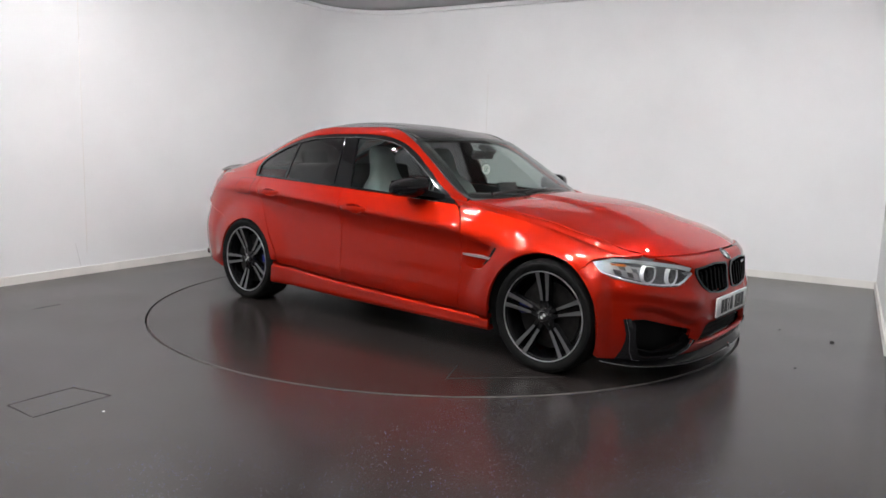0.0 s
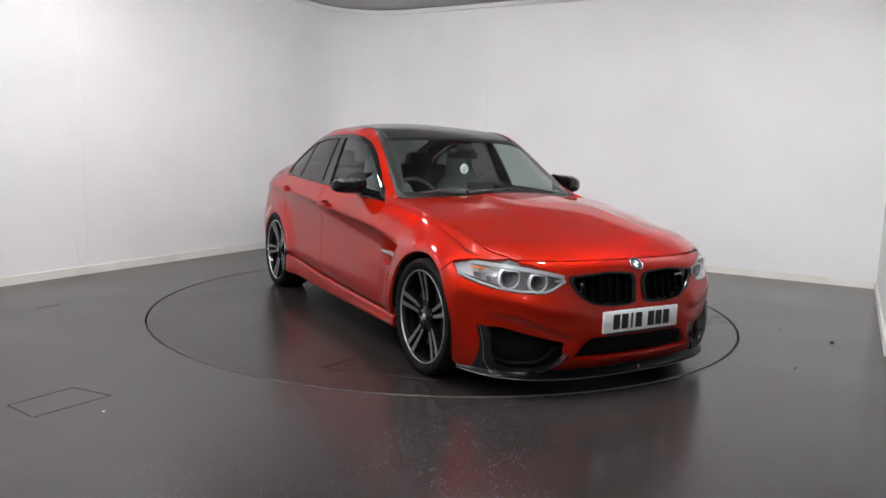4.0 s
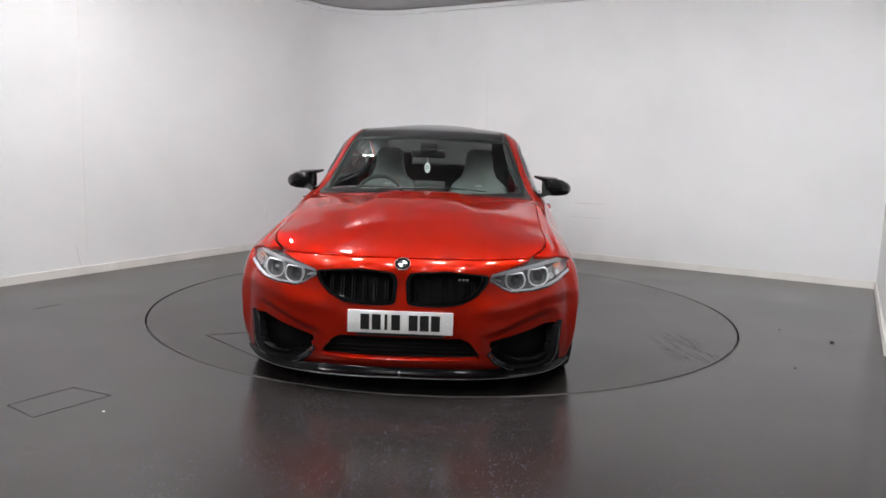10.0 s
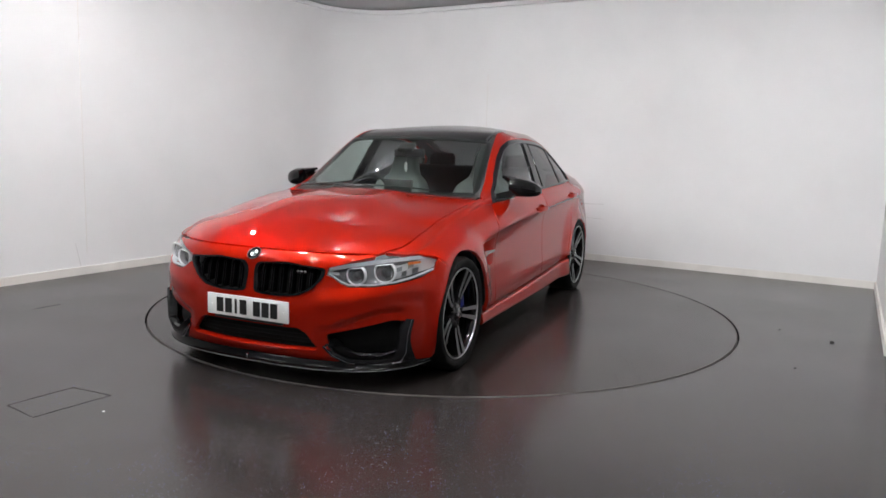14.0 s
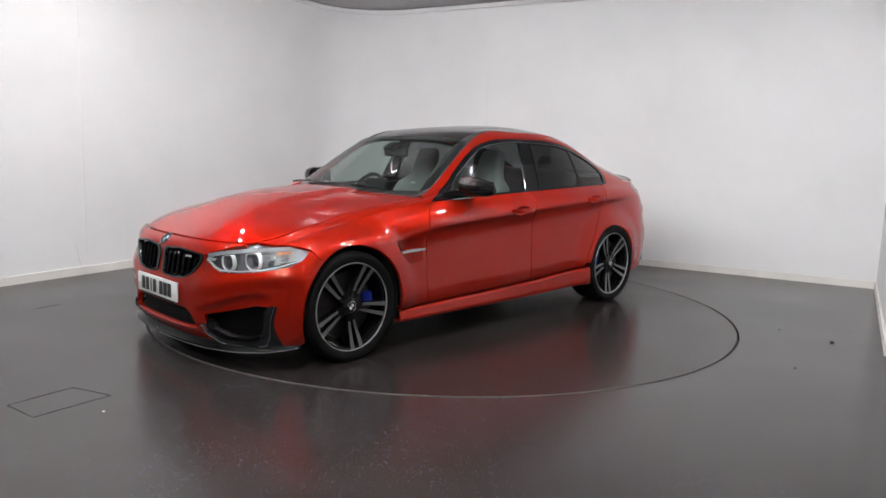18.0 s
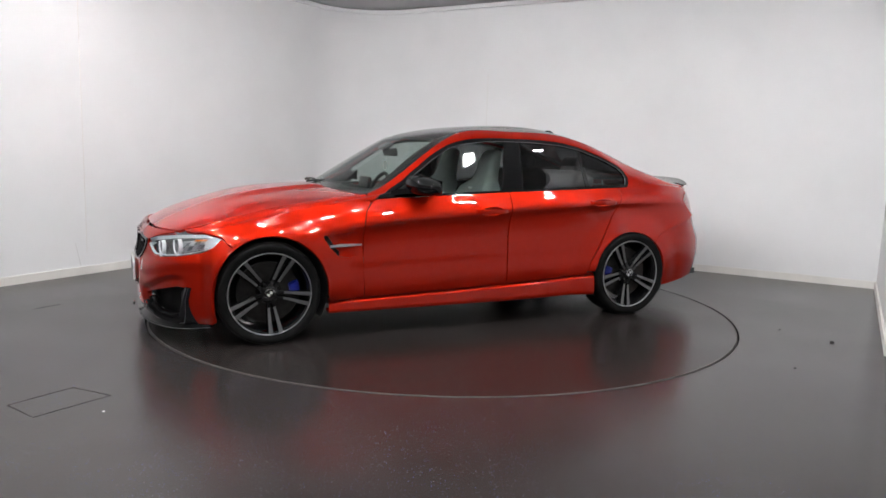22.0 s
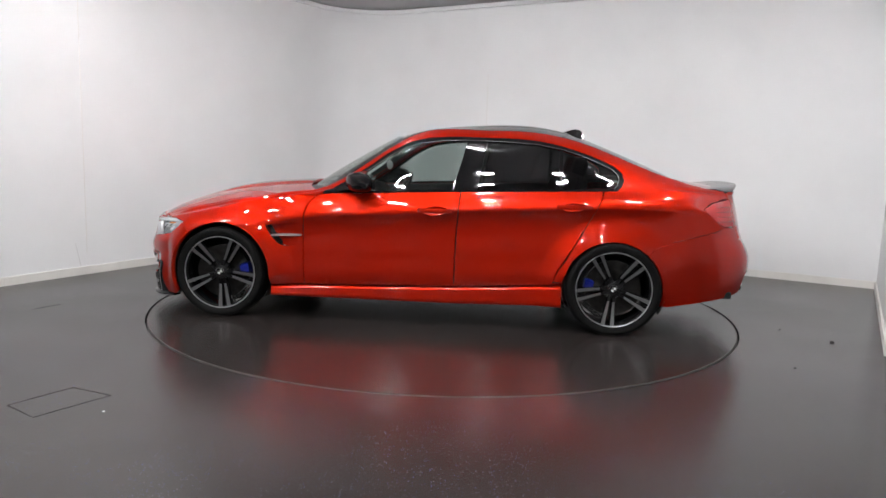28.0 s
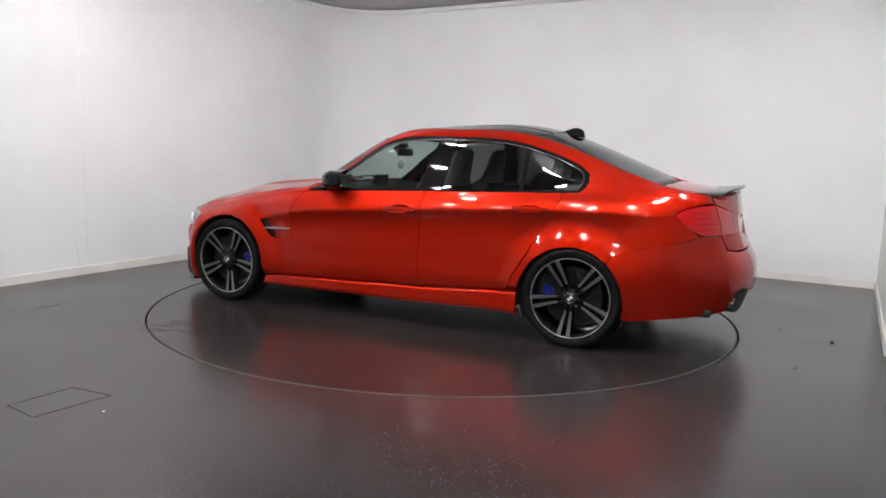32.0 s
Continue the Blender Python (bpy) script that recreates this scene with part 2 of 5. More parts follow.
def densify(poly, step):
    out = []
    n = len(poly)
    for i in range(n):
        a, b = np.array(poly[i], float), np.array(poly[(i + 1) % n], float)
        k = max(1, int(math.ceil(np.linalg.norm(b - a) / step)))
        for j in range(k):
            out.append(tuple(a + (b - a) * j / k))
    return out


def rounded(poly, radius, seg=4):
    """The polygon with its corners rounded."""
    out = []
    n = len(poly)
    for i in range(n):
        p, a, b = (np.array(poly[j], float) for j in (i, (i - 1) % n, (i + 1) % n))
        da, db = a - p, b - p
        r = min(radius, 0.45 * np.linalg.norm(da), 0.45 * np.linalg.norm(db))
        p0, p1 = p + da / np.linalg.norm(da) * r, p + db / np.linalg.norm(db) * r
        for k in range(seg + 1):
            t = k / seg
            out.append(tuple((1 - t) ** 2 * p0 + 2 * t * (1 - t) * p + t * t * p1))
    return out


def panel(name, outline, surf, mat, parent, step=0.04, thick=0.02, holes=(), label="", centre=(0, 0, 0.6), lines=()):
    """A sheet with a shaped outline laid on a curved surface, its edges turned inwards."""
    loops = [densify(outline, step)] + [densify(h, step * 0.6) for h in holes]
    pts, edges, ends = [], [], []
    for lp in loops:
        s = len(pts)
        pts += [Vector(p) for p in lp]
        edges += [(s + i, s + (i + 1) % len(lp)) for i in range(len(lp))]
        ends.append((s, len(pts)))
    arr = np.array([tuple(p) for p in pts])
    lo, hi = arr.min(0), arr.max(0)
    nx, ny = max(2, int((hi[0] - lo[0]) / step) + 1), max(2, int((hi[1] - lo[1]) / step) + 1)
    gx, gy = np.meshgrid(np.linspace(lo[0], hi[0], nx), np.linspace(lo[1], hi[1], ny))
    grid = np.stack([gx.ravel(), gy.ravel()], 1)
    ok = inside(loops[0], grid)
    for lp in loops[1:]:
        ok &= ~inside(lp, grid)
    grid = grid[ok]
    if len(lines) and len(grid):
        # rows of closely set points along pressed creases
        grid = grid[np.abs(grid[:, 1:] - np.array(lines)[None]).min(1) > 0.012]
        row = np.array([(x, g) for g in lines if lo[1] < g < hi[1] for x in np.arange(lo[0], hi[0], 0.014)]).reshape(-1, 2)
        if len(row):
            ok = inside(loops[0], row)
            for lp in loops[1:]:
                ok &= ~inside(lp, row)
            row = row[ok]
            if len(row):
                d = np.sqrt(((row[:, None, :] - arr[None]) ** 2).sum(2)).min(1)
                row = row[d > 0.006]
    else:
        row = np.zeros((0, 2))
    if len(grid):
        d = np.sqrt(((grid[:, None, :] - arr[None]) ** 2).sum(2)).min(1)
        grid = grid[d > 0.45 * step]
    grid = np.concatenate([grid, row])
    v2, _, f2, *_ = delaunay_2d_cdt(pts + [Vector(g) for g in grid], edges, [], 0, 1e-7)
    va = np.array([tuple(v) for v in v2])
    fa = [tuple(f) for f in f2]
    cen = np.array([va[list(f)].mean(0) for f in fa])
    keep = inside(loops[0], cen)
    for lp in loops[1:]:
        keep &= ~inside(lp, cen)
    fa = [f for f, k in zip(fa, keep) if k]
    e = 2e-3
    C = Vector(centre)
    P, N = [], []
    for a, b in va:
        p = Vector(surf(a, b))
        du = Vector(surf(a + e, b)) - Vector(surf(a - e, b))
        dv = Vector(surf(a, b + e)) - Vector(surf(a, b - e))
        n = du.cross(dv)
        n = n.normalized() if n.length > 1e-12 else Vector((0, 0, 1))
        if n.dot(p - Vector((0.75 * p.x + 0.25 * C.x, C.y, C.z))) < 0:
            n = -n
        P.append(p)
        N.append(n)
    faces = []
    for f in fa:
        a, b, c = (P[i] for i in f)
        if (b - a).cross(c - a).dot(N[f[0]] + N[f[1]] + N[f[2]]) < 0:
            f = f[::-1]
        faces.append(f)
    count = {}
    for f in faces:
        for i in range(3):
            k = (f[i], f[(i + 1) % 3])
            count[tuple(sorted(k))] = count.get(tuple(sorted(k)), []) + [k]
    rim = [v[0] for v in count.values() if len(v) == 1]
    verts, norms = list(P), list(N)
    top, low = {}, {}
    side = {}
    for a, b in rim:
        d = (P[b] - P[a])
        o = d.cross(N[a])
        o = o.normalized() if o.length > 0 else N[a]
        for i in (a, b):
            side[i] = side.get(i, Vector()) + o
    if thick:
        for i, o in side.items():
            o = o.normalized() if o.length > 0 else N[i]
            top[i] = len(verts)
            verts.append(P[i])
            norms.append((o + 0.6 * N[i]).normalized())
            low[i] = len(verts)
            verts.append(P[i] - N[i] * thick)
            norms.append(o)
        faces += [(top[b], top[a], low[a], low[b]) for a, b in rim]
    me = bpy.data.meshes.new(name)
    me.from_pydata(verts, [], faces)
    me.materials.append(mat)
    for p in me.polygons:
        p.use_smooth = True
    me.normals_split_custom_set_from_vertices([tuple(n) for n in norms])
    ob = new(name, me)
    if parent is not None:
        ob.parent = parent
    if label:
        ob["label"] = label
    return ob


def thing(name, label, category, group="", m=Matrix()):
    ob = new(name)
    ob.matrix_basis = m
    return tagged(ob, label, category, group)


# ---------------------------------------------------------------- the bay: room axes a (across) and b (deep), walls skewed to the camera
RA = Vector((0.871, -0.491, 0))
RB = Vector((0.491, 0.871, 0))
WALL_L, WALL_R, BACK, FRONT, HEIGHT = -6.165, 0.296, 8.26, -3.2, 3.06
CORNER = 0.85
RETURN, OPEN_R, OPEN_L = 5.4, 3.4, 3.1  # ends of the white walls, and the unseen room added beyond them


def room(a, b, z=0.0):
    return Vector((RA.x * a + RB.x * b, RA.y * a + RB.y * b, z))


def wall_path(off):
    """The left and back walls' plan with the rounded corner between them, moved out by off."""
    pts = [(WALL_L - off, OPEN_L)]
    for k in range(17):
        t = math.pi - math.pi / 2 * k / 16
        pts.append((WALL_L + CORNER + (CORNER + off) * math.cos(t), BACK - CORNER + (CORNER + off) * math.sin(t)))
    pts.append((WALL_R, BACK + off))
    return pts


def strip(name, lo, hi, inner, outer, mat, path=None):
    bm = bmesh.new()
    rows = []
    for z, off in ((lo, inner), (hi, inner), (hi, outer), (lo, outer), (lo, inner)):
        rows.append([room(a, b, z) for a, b in (path or wall_path)(off)])
    loft(bm, rows)
    bmesh.ops.recalc_face_normals(bm, faces=bm.faces)
    return tagged(finish(name, bm, mat), kind="structure")


strip("wall_left_and_back", 0, HEIGHT, 0.0, 0.15, M_WALL)
tagged(bpy.data.objects["wall_left_and_back"], "white painted studio wall with a rounded corner", "wall")
strip("baseboard_left_and_back", 0, 0.075, -0.016, 0.0, M_TRIM)
tagged(bpy.data.objects["baseboard_left_and_back"], "off-white wooden skirting board, dusty at the bottom", "baseboard")


def flat_box(name, a0, a1, b0, b1, z0, z1, mat, label="", category="", bevel=0.0):
    bm = bmesh.new()
    vs = [bm.verts.new(room(a, b, z)) for z in (z0, z1) for a, b in ((a0, b0), (a1, b0), (a1, b1), (a0, b1))]
    for f in ((3, 2, 1, 0), (4, 5, 6, 7), (0, 1, 5, 4), (1, 2, 6, 5), (2, 3, 7, 6), (3, 0, 4, 7)):
        bm.faces.new([vs[i] for i in f])
    if bevel:
        bmesh.ops.bevel(bm, geom=bm.edges[:], offset=bevel, segments=2, affect="EDGES")
    bmesh.ops.recalc_face_normals(bm, faces=bm.faces)
    return tagged(finish(name, bm, mat, smooth=False), label, category, kind="structure")


flat_box("wall_right", WALL_R, WALL_R + 0.15, RETURN, BACK + 0.15, 0, HEIGHT, M_WALL, "white painted studio side wall", "wall")
# unseen walls, added; their grey sets how bright the car's reflections are
flat_box("wall_added_return", WALL_R + 0.15, OPEN_R + 0.15, RETURN, RETURN + 0.15, 0, HEIGHT, M_ADDEDWALL, "unseen light grey wall, added to close the bay and set reflections", "wall")
flat_box("wall_added_side", OPEN_R, OPEN_R + 0.15, FRONT - 0.2, RETURN, 0, HEIGHT, M_ADDEDWALL, "unseen light grey wall, added to close the bay and set reflections", "wall")
flat_box("wall_added_left", WALL_L - 0.15, WALL_L, FRONT, OPEN_L, 0, HEIGHT, M_ADDEDWALL, "unseen light grey wall, added to close the bay and set reflections", "wall")
flat_box("wall_added_front", WALL_L - 0.15, OPEN_R, FRONT - 0.2, FRONT, 0, HEIGHT, M_ADDEDWALL, "unseen light grey wall, added to close the bay and set reflections", "wall")
flat_box("floor_side", WALL_R + 0.10, OPEN_R, FRONT - 0.1, RETURN, -0.05, 0, M_FLOOR, "dark grey speckled vinyl floor", "floor")
flat_box("baseboard_right", WALL_R - 0.016, WALL_R, RETURN, BACK - 0.016, 0, 0.075, M_TRIM, "off-white wooden skirting board", "baseboard")
flat_box("ceiling", WALL_L - 0.2, OPEN_R + 0.2, FRONT - 0.2, BACK + 0.2, HEIGHT + 0.004, HEIGHT + 0.12, M_CEIL, "plain grey ceiling", "ceiling")

# cornice: a shallow white band with a shadow gap under the ceiling
strip("trim_cornice", HEIGHT - 0.06, HEIGHT - 0.012, -0.05, 0.0, M_WALL)
tagged(bpy.data.objects["trim_cornice"], "shallow white band under the ceiling", "cornice")

# wall seams: panel joints of the boarded walls
for a, b, side, top in ((WALL_L, 4.16, "l", 2.5), (-4.08, BACK, "b", 2.0)):
    bm = bmesh.new()
    m = Matrix.Translation(room(a, b, top / 2 + 0.2)) @ Matrix.Rotation(math.atan2(RA.y, RA.x), 4, "Z")
    box(bm, (0.004, 0.006, top) if side == "b" else (0.006, 0.004, top), m)
    tagged(finish("trim_wall_joint", bm, M_TRIM, smooth=False), "thin vertical joint between wall boards", "wall joint", kind="structure")

# faint rubbed marks on the walls
for wall, b, z, w, h, tilt in (("b", -2.70, 0.665, 0.36, 0.004, -1), ("b", -2.72, 0.50, 0.40, 0.003, 1), ("l", 6.54, 0.40, 0.004, 0.15, 0), ("l", 4.07, 0.19, 0.003, 0.22, 12)):
    bm = bmesh.new()
    q = room(b, BACK - 0.001, z) if wall == "b" else room(WALL_L + 0.001, b, z)
    m = Matrix.Translation(q) @ Matrix.Rotation(math.atan2(RA.y, RA.x), 4, "Z") @ Matrix.Rotation(radians(tilt), 4, "Y" if wall == "b" else "X")
    box(bm, (w, 0.001, h) if wall == "b" else (0.001, w, h), m)
    tagged(finish("trim_wall_scuff", bm, M_WALLMARK, smooth=False), "faint grey rubbed mark on the wall", "wall mark", kind="structure")

# floor: one sheet with a round opening for the turntable
RADIUS = 2.253


bm = bmesh.new()
seg = 160
inner, mid = [], []
for k in range(seg):
    c, s = math.cos(2 * math.pi * k / seg), math.sin(2 * math.pi * k / seg)
    inner.append(Vector((AXIS[0] + (RADIUS + 0.006) * c, AXIS[1] + (RADIUS + 0.006) * s, 0)))
    d = Vector((c, s, 0))
    da, db = d.dot(RA), d.dot(RB)
    o = Vector((AXIS[0], AXIS[1], 0))
    oa, ob_ = o.dot(RA), o.dot(RB)
    reach = min(((WALL_R + 0.1 - oa) / da) if da > 0 else ((WALL_L - 0.1 - oa) / da), ((BACK + 0.1 - ob_) / db) if db > 0 else ((FRONT - 0.1 - ob_) / db))
    mid.append(o + d * reach)
low = [p - Vector((0, 0, 0.05)) for p in inner]
loft(bm, [low, inner, mid], closed_u=True)
tagged(finish("floor", bm, M_FLOOR, smooth=False), "dark grey speckled vinyl floor with a worn sheen", "floor", kind="structure")
flat_box("floor_pit", WALL_L, WALL_R, FRONT, BACK, -0.10, -0.06, M_GAP, "dark pit under the turntable", "floor")

turntable = thing("turntable", "round dark vinyl-covered car turntable flush with the floor", "turntable", m=pose(AXIS[0], AXIS[1], 0))
bm = bmesh.new()
lathe(bm, [(0.001, 0.0), (RADIUS - 0.012, 0.0), (RADIUS - 0.009, -0.003), (RADIUS - 0.009, -0.05)], 160, Matrix.Rotation(radians(90), 4, "X"))
bmesh.ops.recalc_face_normals(bm, faces=bm.faces)
part("platform", bm, M_DISC, turntable, smooth=False)
bm = bmesh.new()
lathe(bm, [(RADIUS - 0.0145, 0.0004), (RADIUS - 0.0100, 0.0012), (RADIUS - 0.0082, -0.0010), (RADIUS - 0.0080, -0.030)], 160, Matrix.Rotation(radians(90), 4, "X"))
bmesh.ops.recalc_face_normals(bm, faces=bm.faces)
part("edge_strip", bm, M_EDGE, turntable, "dull worn metal edge strip")


def seam(name, pts, parent, mat, width=0.004, z=0.001, height=0.0012):
    bm = bmesh.new()
    for p, q in zip(pts, pts[1:]):
        p, q = Vector((*p, 0)), Vector((*q, 0))
        d = q - p
        m = Matrix.Translation((p + q) / 2 + Vector((0, 0, z))) @ Matrix.Rotation(math.atan2(d.y, d.x), 4, "Z")
        box(bm, (d.length, width, height), m)
    return finish(name, bm, mat, parent, smooth=False)


# ceiling lamps: short strip-shaped LED lamps, the tilted ones added as unseen fill
lamp = thing("ceiling_lamp", "short white strip-shaped LED ceiling lamp, lit; tilted copies are added fill light", "ceiling lamp", "ceiling lamps of the bay")
bm = bmesh.new()
box(bm, (0.18, 0.055, 0.008), pose(0, 0, -0.008), 0.003)
part("diffuser", bm, M_LAMP, lamp, "glowing white diffuser", smooth=False)
bm = bmesh.new()
for k in (-1, 1):
    box(bm, (0.22, 0.02, 0.03), pose(0, 0.0375 * k, 0.002), 0.003)
    box(bm, (0.02, 0.055, 0.03), pose(0.10 * k, 0, 0.002), 0.003)
box(bm, (0.20, 0.075, 0.006), pose(0, 0, 0.014), 0.0)
part("rim", bm, M_LAMPRIM, lamp, smooth=False)
turn = math.degrees(math.atan2(RA.y, RA.x))
OA, OB = Vector((AXIS[0], AXIS[1], 0)).dot(RA), Vector((AXIS[0], AXIS[1], 0)).dot(RB)
spots = [(OA + 2.5 * math.cos(radians(k)), OB + 2.6 * math.sin(radians(k)), 0, 0, k + 90) for k in (12, -12, -36, -60, -84, -108, -132, -156)]
# tilted rows out of view, added to light the walls and the car's near side
spots += [(a, 1.5, 48, 0, 0) for a in (-4.5, -3.1, -1.6, -0.1)] + [(a, -0.7, 54, 0, 0) for a in (-4.6, -3.1, -1.6, -0.1, 1.5)]
# unseen wall washers, added to brighten the back wall and corner
spots += [(-4.2, 5.0, 54, 0, 8), (-3.2, 3.4, 66, 0, 0), (-1.9, 3.4, 66, 0, -4), (-0.55, 4.4, 58, 0, -10)]
for i, (a, b, tx, ty, tz) in enumerate(spots):
    p = room(a, b, HEIGHT)
    m = pose(p.x, p.y, p.z - (0.046 if tx or ty else 0.02), 0, 0, turn + tz) @ pose(0, 0, 0, tx, ty)
    if i == 0:
        lamp.matrix_basis = m
    else:
        copy_thing(lamp, m)


# ---------------------------------------------------------------- the car: x forward from the wheelbase middle, y to its left, z up
car = thing("car", "orange-red metallic sports saloon with a carbon roof and black wheels", "car")
FX, RX = 1.406, -1.406
F_ARCH, R_ARCH = (1.398, 0.325, 0.366), (-1.395, 0.312, 0.346)

# stations along the body, and the lines that run along it as (y, z): sill, door, crease, belt, window top, rail, middle
STATION = (1.95, 1.8, 1.62, 1.4, 1.0, 0.75, 0.4, 0.0, -0.4, -0.85, -1.25, -1.6, -1.95, -2.15)
LINES = (
    ((0.744, 0.84, 0.8529, 0.84, 0.845, 0.85, 0.85, 0.85, 0.85, 0.85, 0.845, 0.84, 0.842, 0.78), (0.16, 0.16, 0.1598, 0.16, 0.165, 0.17, 0.17, 0.17, 0.175, 0.185, 0.2, 0.22, 0.24, 0.25)),
    ((0.744, 0.862, 0.8813, 0.872, 0.886, 0.891, 0.891, 0.891, 0.891, 0.891, 0.887, 0.872, 0.85, 0.79), (0.27, 0.27, 0.2737, 0.28, 0.285, 0.29, 0.305, 0.32, 0.335, 0.35, 0.36, 0.37, 0.38, 0.38)),
    ((0.744, 0.868, 0.8911, 0.885, 0.889, 0.886, 0.886, 0.886, 0.886, 0.886, 0.888, 0.882, 0.865, 0.8), (0.42, 0.42, 0.4271, 0.44, 0.46, 0.48, 0.485, 0.49, 0.5, 0.51, 0.52, 0.53, 0.53, 0.53)),
    ((0.7268, 0.8565, 0.881, 0.8756, 0.8885, 0.8965, 0.8985, 0.8985, 0.8985, 0.898, 0.8935, 0.881, 0.818, 0.7341), (0.5475, 0.573, 0.6018, 0.633, 0.6853, 0.7264, 0.7581, 0.7809, 0.8097, 0.8353, 0.8525, 0.8575, 0.8475, 0.8275)),
    ((0.72, 0.852, 0.8772, 0.872, 0.89, 0.906, 0.909, 0.909, 0.909, 0.908, 0.903, 0.888, 0.815, 0.727), (0.57, 0.6, 0.6303, 0.66, 0.71, 0.748, 0.777, 0.802, 0.83, 0.856, 0.875, 0.88, 0.87, 0.85)),
    ((0.7, 0.835, 0.8582, 0.85, 0.868, 0.88, 0.887, 0.888, 0.888, 0.887, 0.882, 0.866, 0.785, 0.69), (0.615, 0.65, 0.6851, 0.72, 0.78, 0.82, 0.845, 0.865, 0.89, 0.912, 0.93, 0.935, 0.925, 0.905)),
    ((0.655, 0.8, 0.8232, 0.812, 0.82, 0.822, 0.836, 0.842, 0.843, 0.838, 0.822, 0.795, 0.735, 0.645), (0.66, 0.695, 0.7355, 0.78, 0.85, 0.897, 0.93, 0.945, 0.958, 0.975, 0.99, 0.995, 0.985, 0.965)),
    ((0.635, 0.765, 0.7854, 0.775, 0.785, 0.772, 0.775, 0.752, 0.745, 0.74, 0.732, 0.735, 0.695, 0.6), (0.69, 0.715, 0.7565, 0.812, 0.885, 0.925, 1.01, 1.14, 1.17, 1.175, 1.13, 1.05, 1.01, 0.99)),
    ((0.61, 0.72, 0.7385, 0.73, 0.74, 0.735, 0.7, 0.652, 0.64, 0.632, 0.628, 0.64, 0.65, 0.57), (0.705, 0.728, 0.7706, 0.832, 0.908, 0.938, 1.095, 1.318, 1.352, 1.342, 1.255, 1.12, 1.035, 1.01)),
    ((0.57, 0.66, 0.6768, 0.67, 0.68, 0.7, 0.626, 0.566, 0.56, 0.555, 0.552, 0.56, 0.585, 0.535), (0.725, 0.742, 0.7841, 0.852, 0.926, 0.935, 1.142, 1.372, 1.4, 1.392, 1.3, 1.165, 1.055, 1.02)),
    ((0.38, 0.4, 0.4048, 0.4, 0.4, 0.4, 0.36, 0.32, 0.3, 0.3, 0.3, 0.3, 0.32, 0.3), (0.755, 0.775, 0.8215, 0.89, 0.955, 0.985, 1.21, 1.388, 1.434, 1.436, 1.345, 1.21, 1.075, 1.03)),
    ((0, 0, 0, 0, 0, 0, 0, 0, 0, 0, 0, 0, 0, 0), (0.765, 0.785, 0.832, 0.9, 0.962, 1.0, 1.243, 1.402, 1.449, 1.453, 1.365, 1.23, 1.085, 1.035)),
)
KNOT = np.array([0, .12, .29, .557, .58, .645, .745, .95, 1.16, 1.27, 1.55, 1.85])
_lines = spline(STATION, np.array([[l[0][i] for l in LINES] + [l[1][i] for l in LINES] for i in range(len(STATION))]))
_cache = {}


def section(x):
    k = round(x, 5)
    if k not in _cache:
        v = _lines(x)
        P = np.stack([v[:12], v[12:]], 1)
        if x > 0.74:
            for i in (8, 9):
                P[i][1] += (bonnet(x, P[i][0])[2] - P[i][1]) * smooth((x - 0.74) / 0.25)
        h = np.diff(KNOT)[:, None]
        d = np.diff(P, axis=0) / h
        T = np.empty_like(P)
        T[1:-1] = (d[:-1] * h[1:] + d[1:] * h[:-1]) / (h[1:] + h[:-1])
        T[0], T[-1] = d[0], np.array([d[-1][0], 0.0])
        _cache[k] = (P, T)
    return _cache[k]


def flare(x, z):
    """The swelling of the wings over the wheels."""
    out = 0.0
    for (cx, cz, r), amp, reach in ((F_ARCH, 0.044, 0.19), (R_ARCH, 0.038, 0.19)):
        d = math.hypot(x - cx, z - cz) - r
        if d < reach:
            t = 1 - max(d, -0.05) / reach
            s = min(max(t, 0), 1.1)
            out += amp * s * s * (3 - 2 * min(s, 1)) * (1.0 if z > cz else max(0.35, 1 - (cz - z) / 0.25))
    return out


def hull(x, g):
    P, T = section(x)
    j = min(max(int(np.searchsorted(KNOT, g)) - 1, 0), 10)
    h = KNOT[j + 1] - KNOT[j]
    t = (g - KNOT[j]) / h
    a, b = 2 * t ** 3 - 3 * t * t + 1, t ** 3 - 2 * t * t + t
    q = a * P[j] + b * h * T[j] + (1 - a) * P[j + 1] + (t ** 3 - t * t) * h * T[j + 1]
    f = flare(x, q[1]) if g < 0.95 else 0.0
    if 0.645 < g < 0.95:
        f *= max(0.0, 1 - (g - 0.645) / 0.25)
    return (x, q[0] + f, q[1])


def at_z(x, z):
    """The place up the section at which it is z high."""
    lo, hi = 0.0, 1.84
    for _ in range(22):
        m = (lo + hi) / 2
        if hull(x, m)[2] < z:
            lo = m
        else:
            hi = m
    return (lo + hi) / 2


def xz(pts):
    return [(x, at_z(x, z)) for x, z in pts]


def arc(c, a0, a1, n=20, grow=0.0):
    return [(c[0] + (c[2] + grow) * math.cos(radians(a0 + (a1 - a0) * k / n)), c[1] + (c[2] + grow) * math.sin(radians(a0 + (a1 - a0) * k / n))) for k in range(n + 1)]


def on_side(s, lift=0.0):
    """The flank's surface on the left (s = 1) or right (s = -1)."""
    def f(x, g):
        p = hull(x, g)
        return (p[0], s * (p[1] + lift), p[2])
    return f


def crease(x):
    return float(np.interp(x, (-1.08, -0.40, 0.2, 0.8, 1.05), (0.326, 0.284, 0.262, 0.247, 0.238)))


def belt(x):
    return float(np.interp(x, (-1.34, -0.34, 0.25, 0.69), (0.995, 0.960, 0.934, 0.911)))


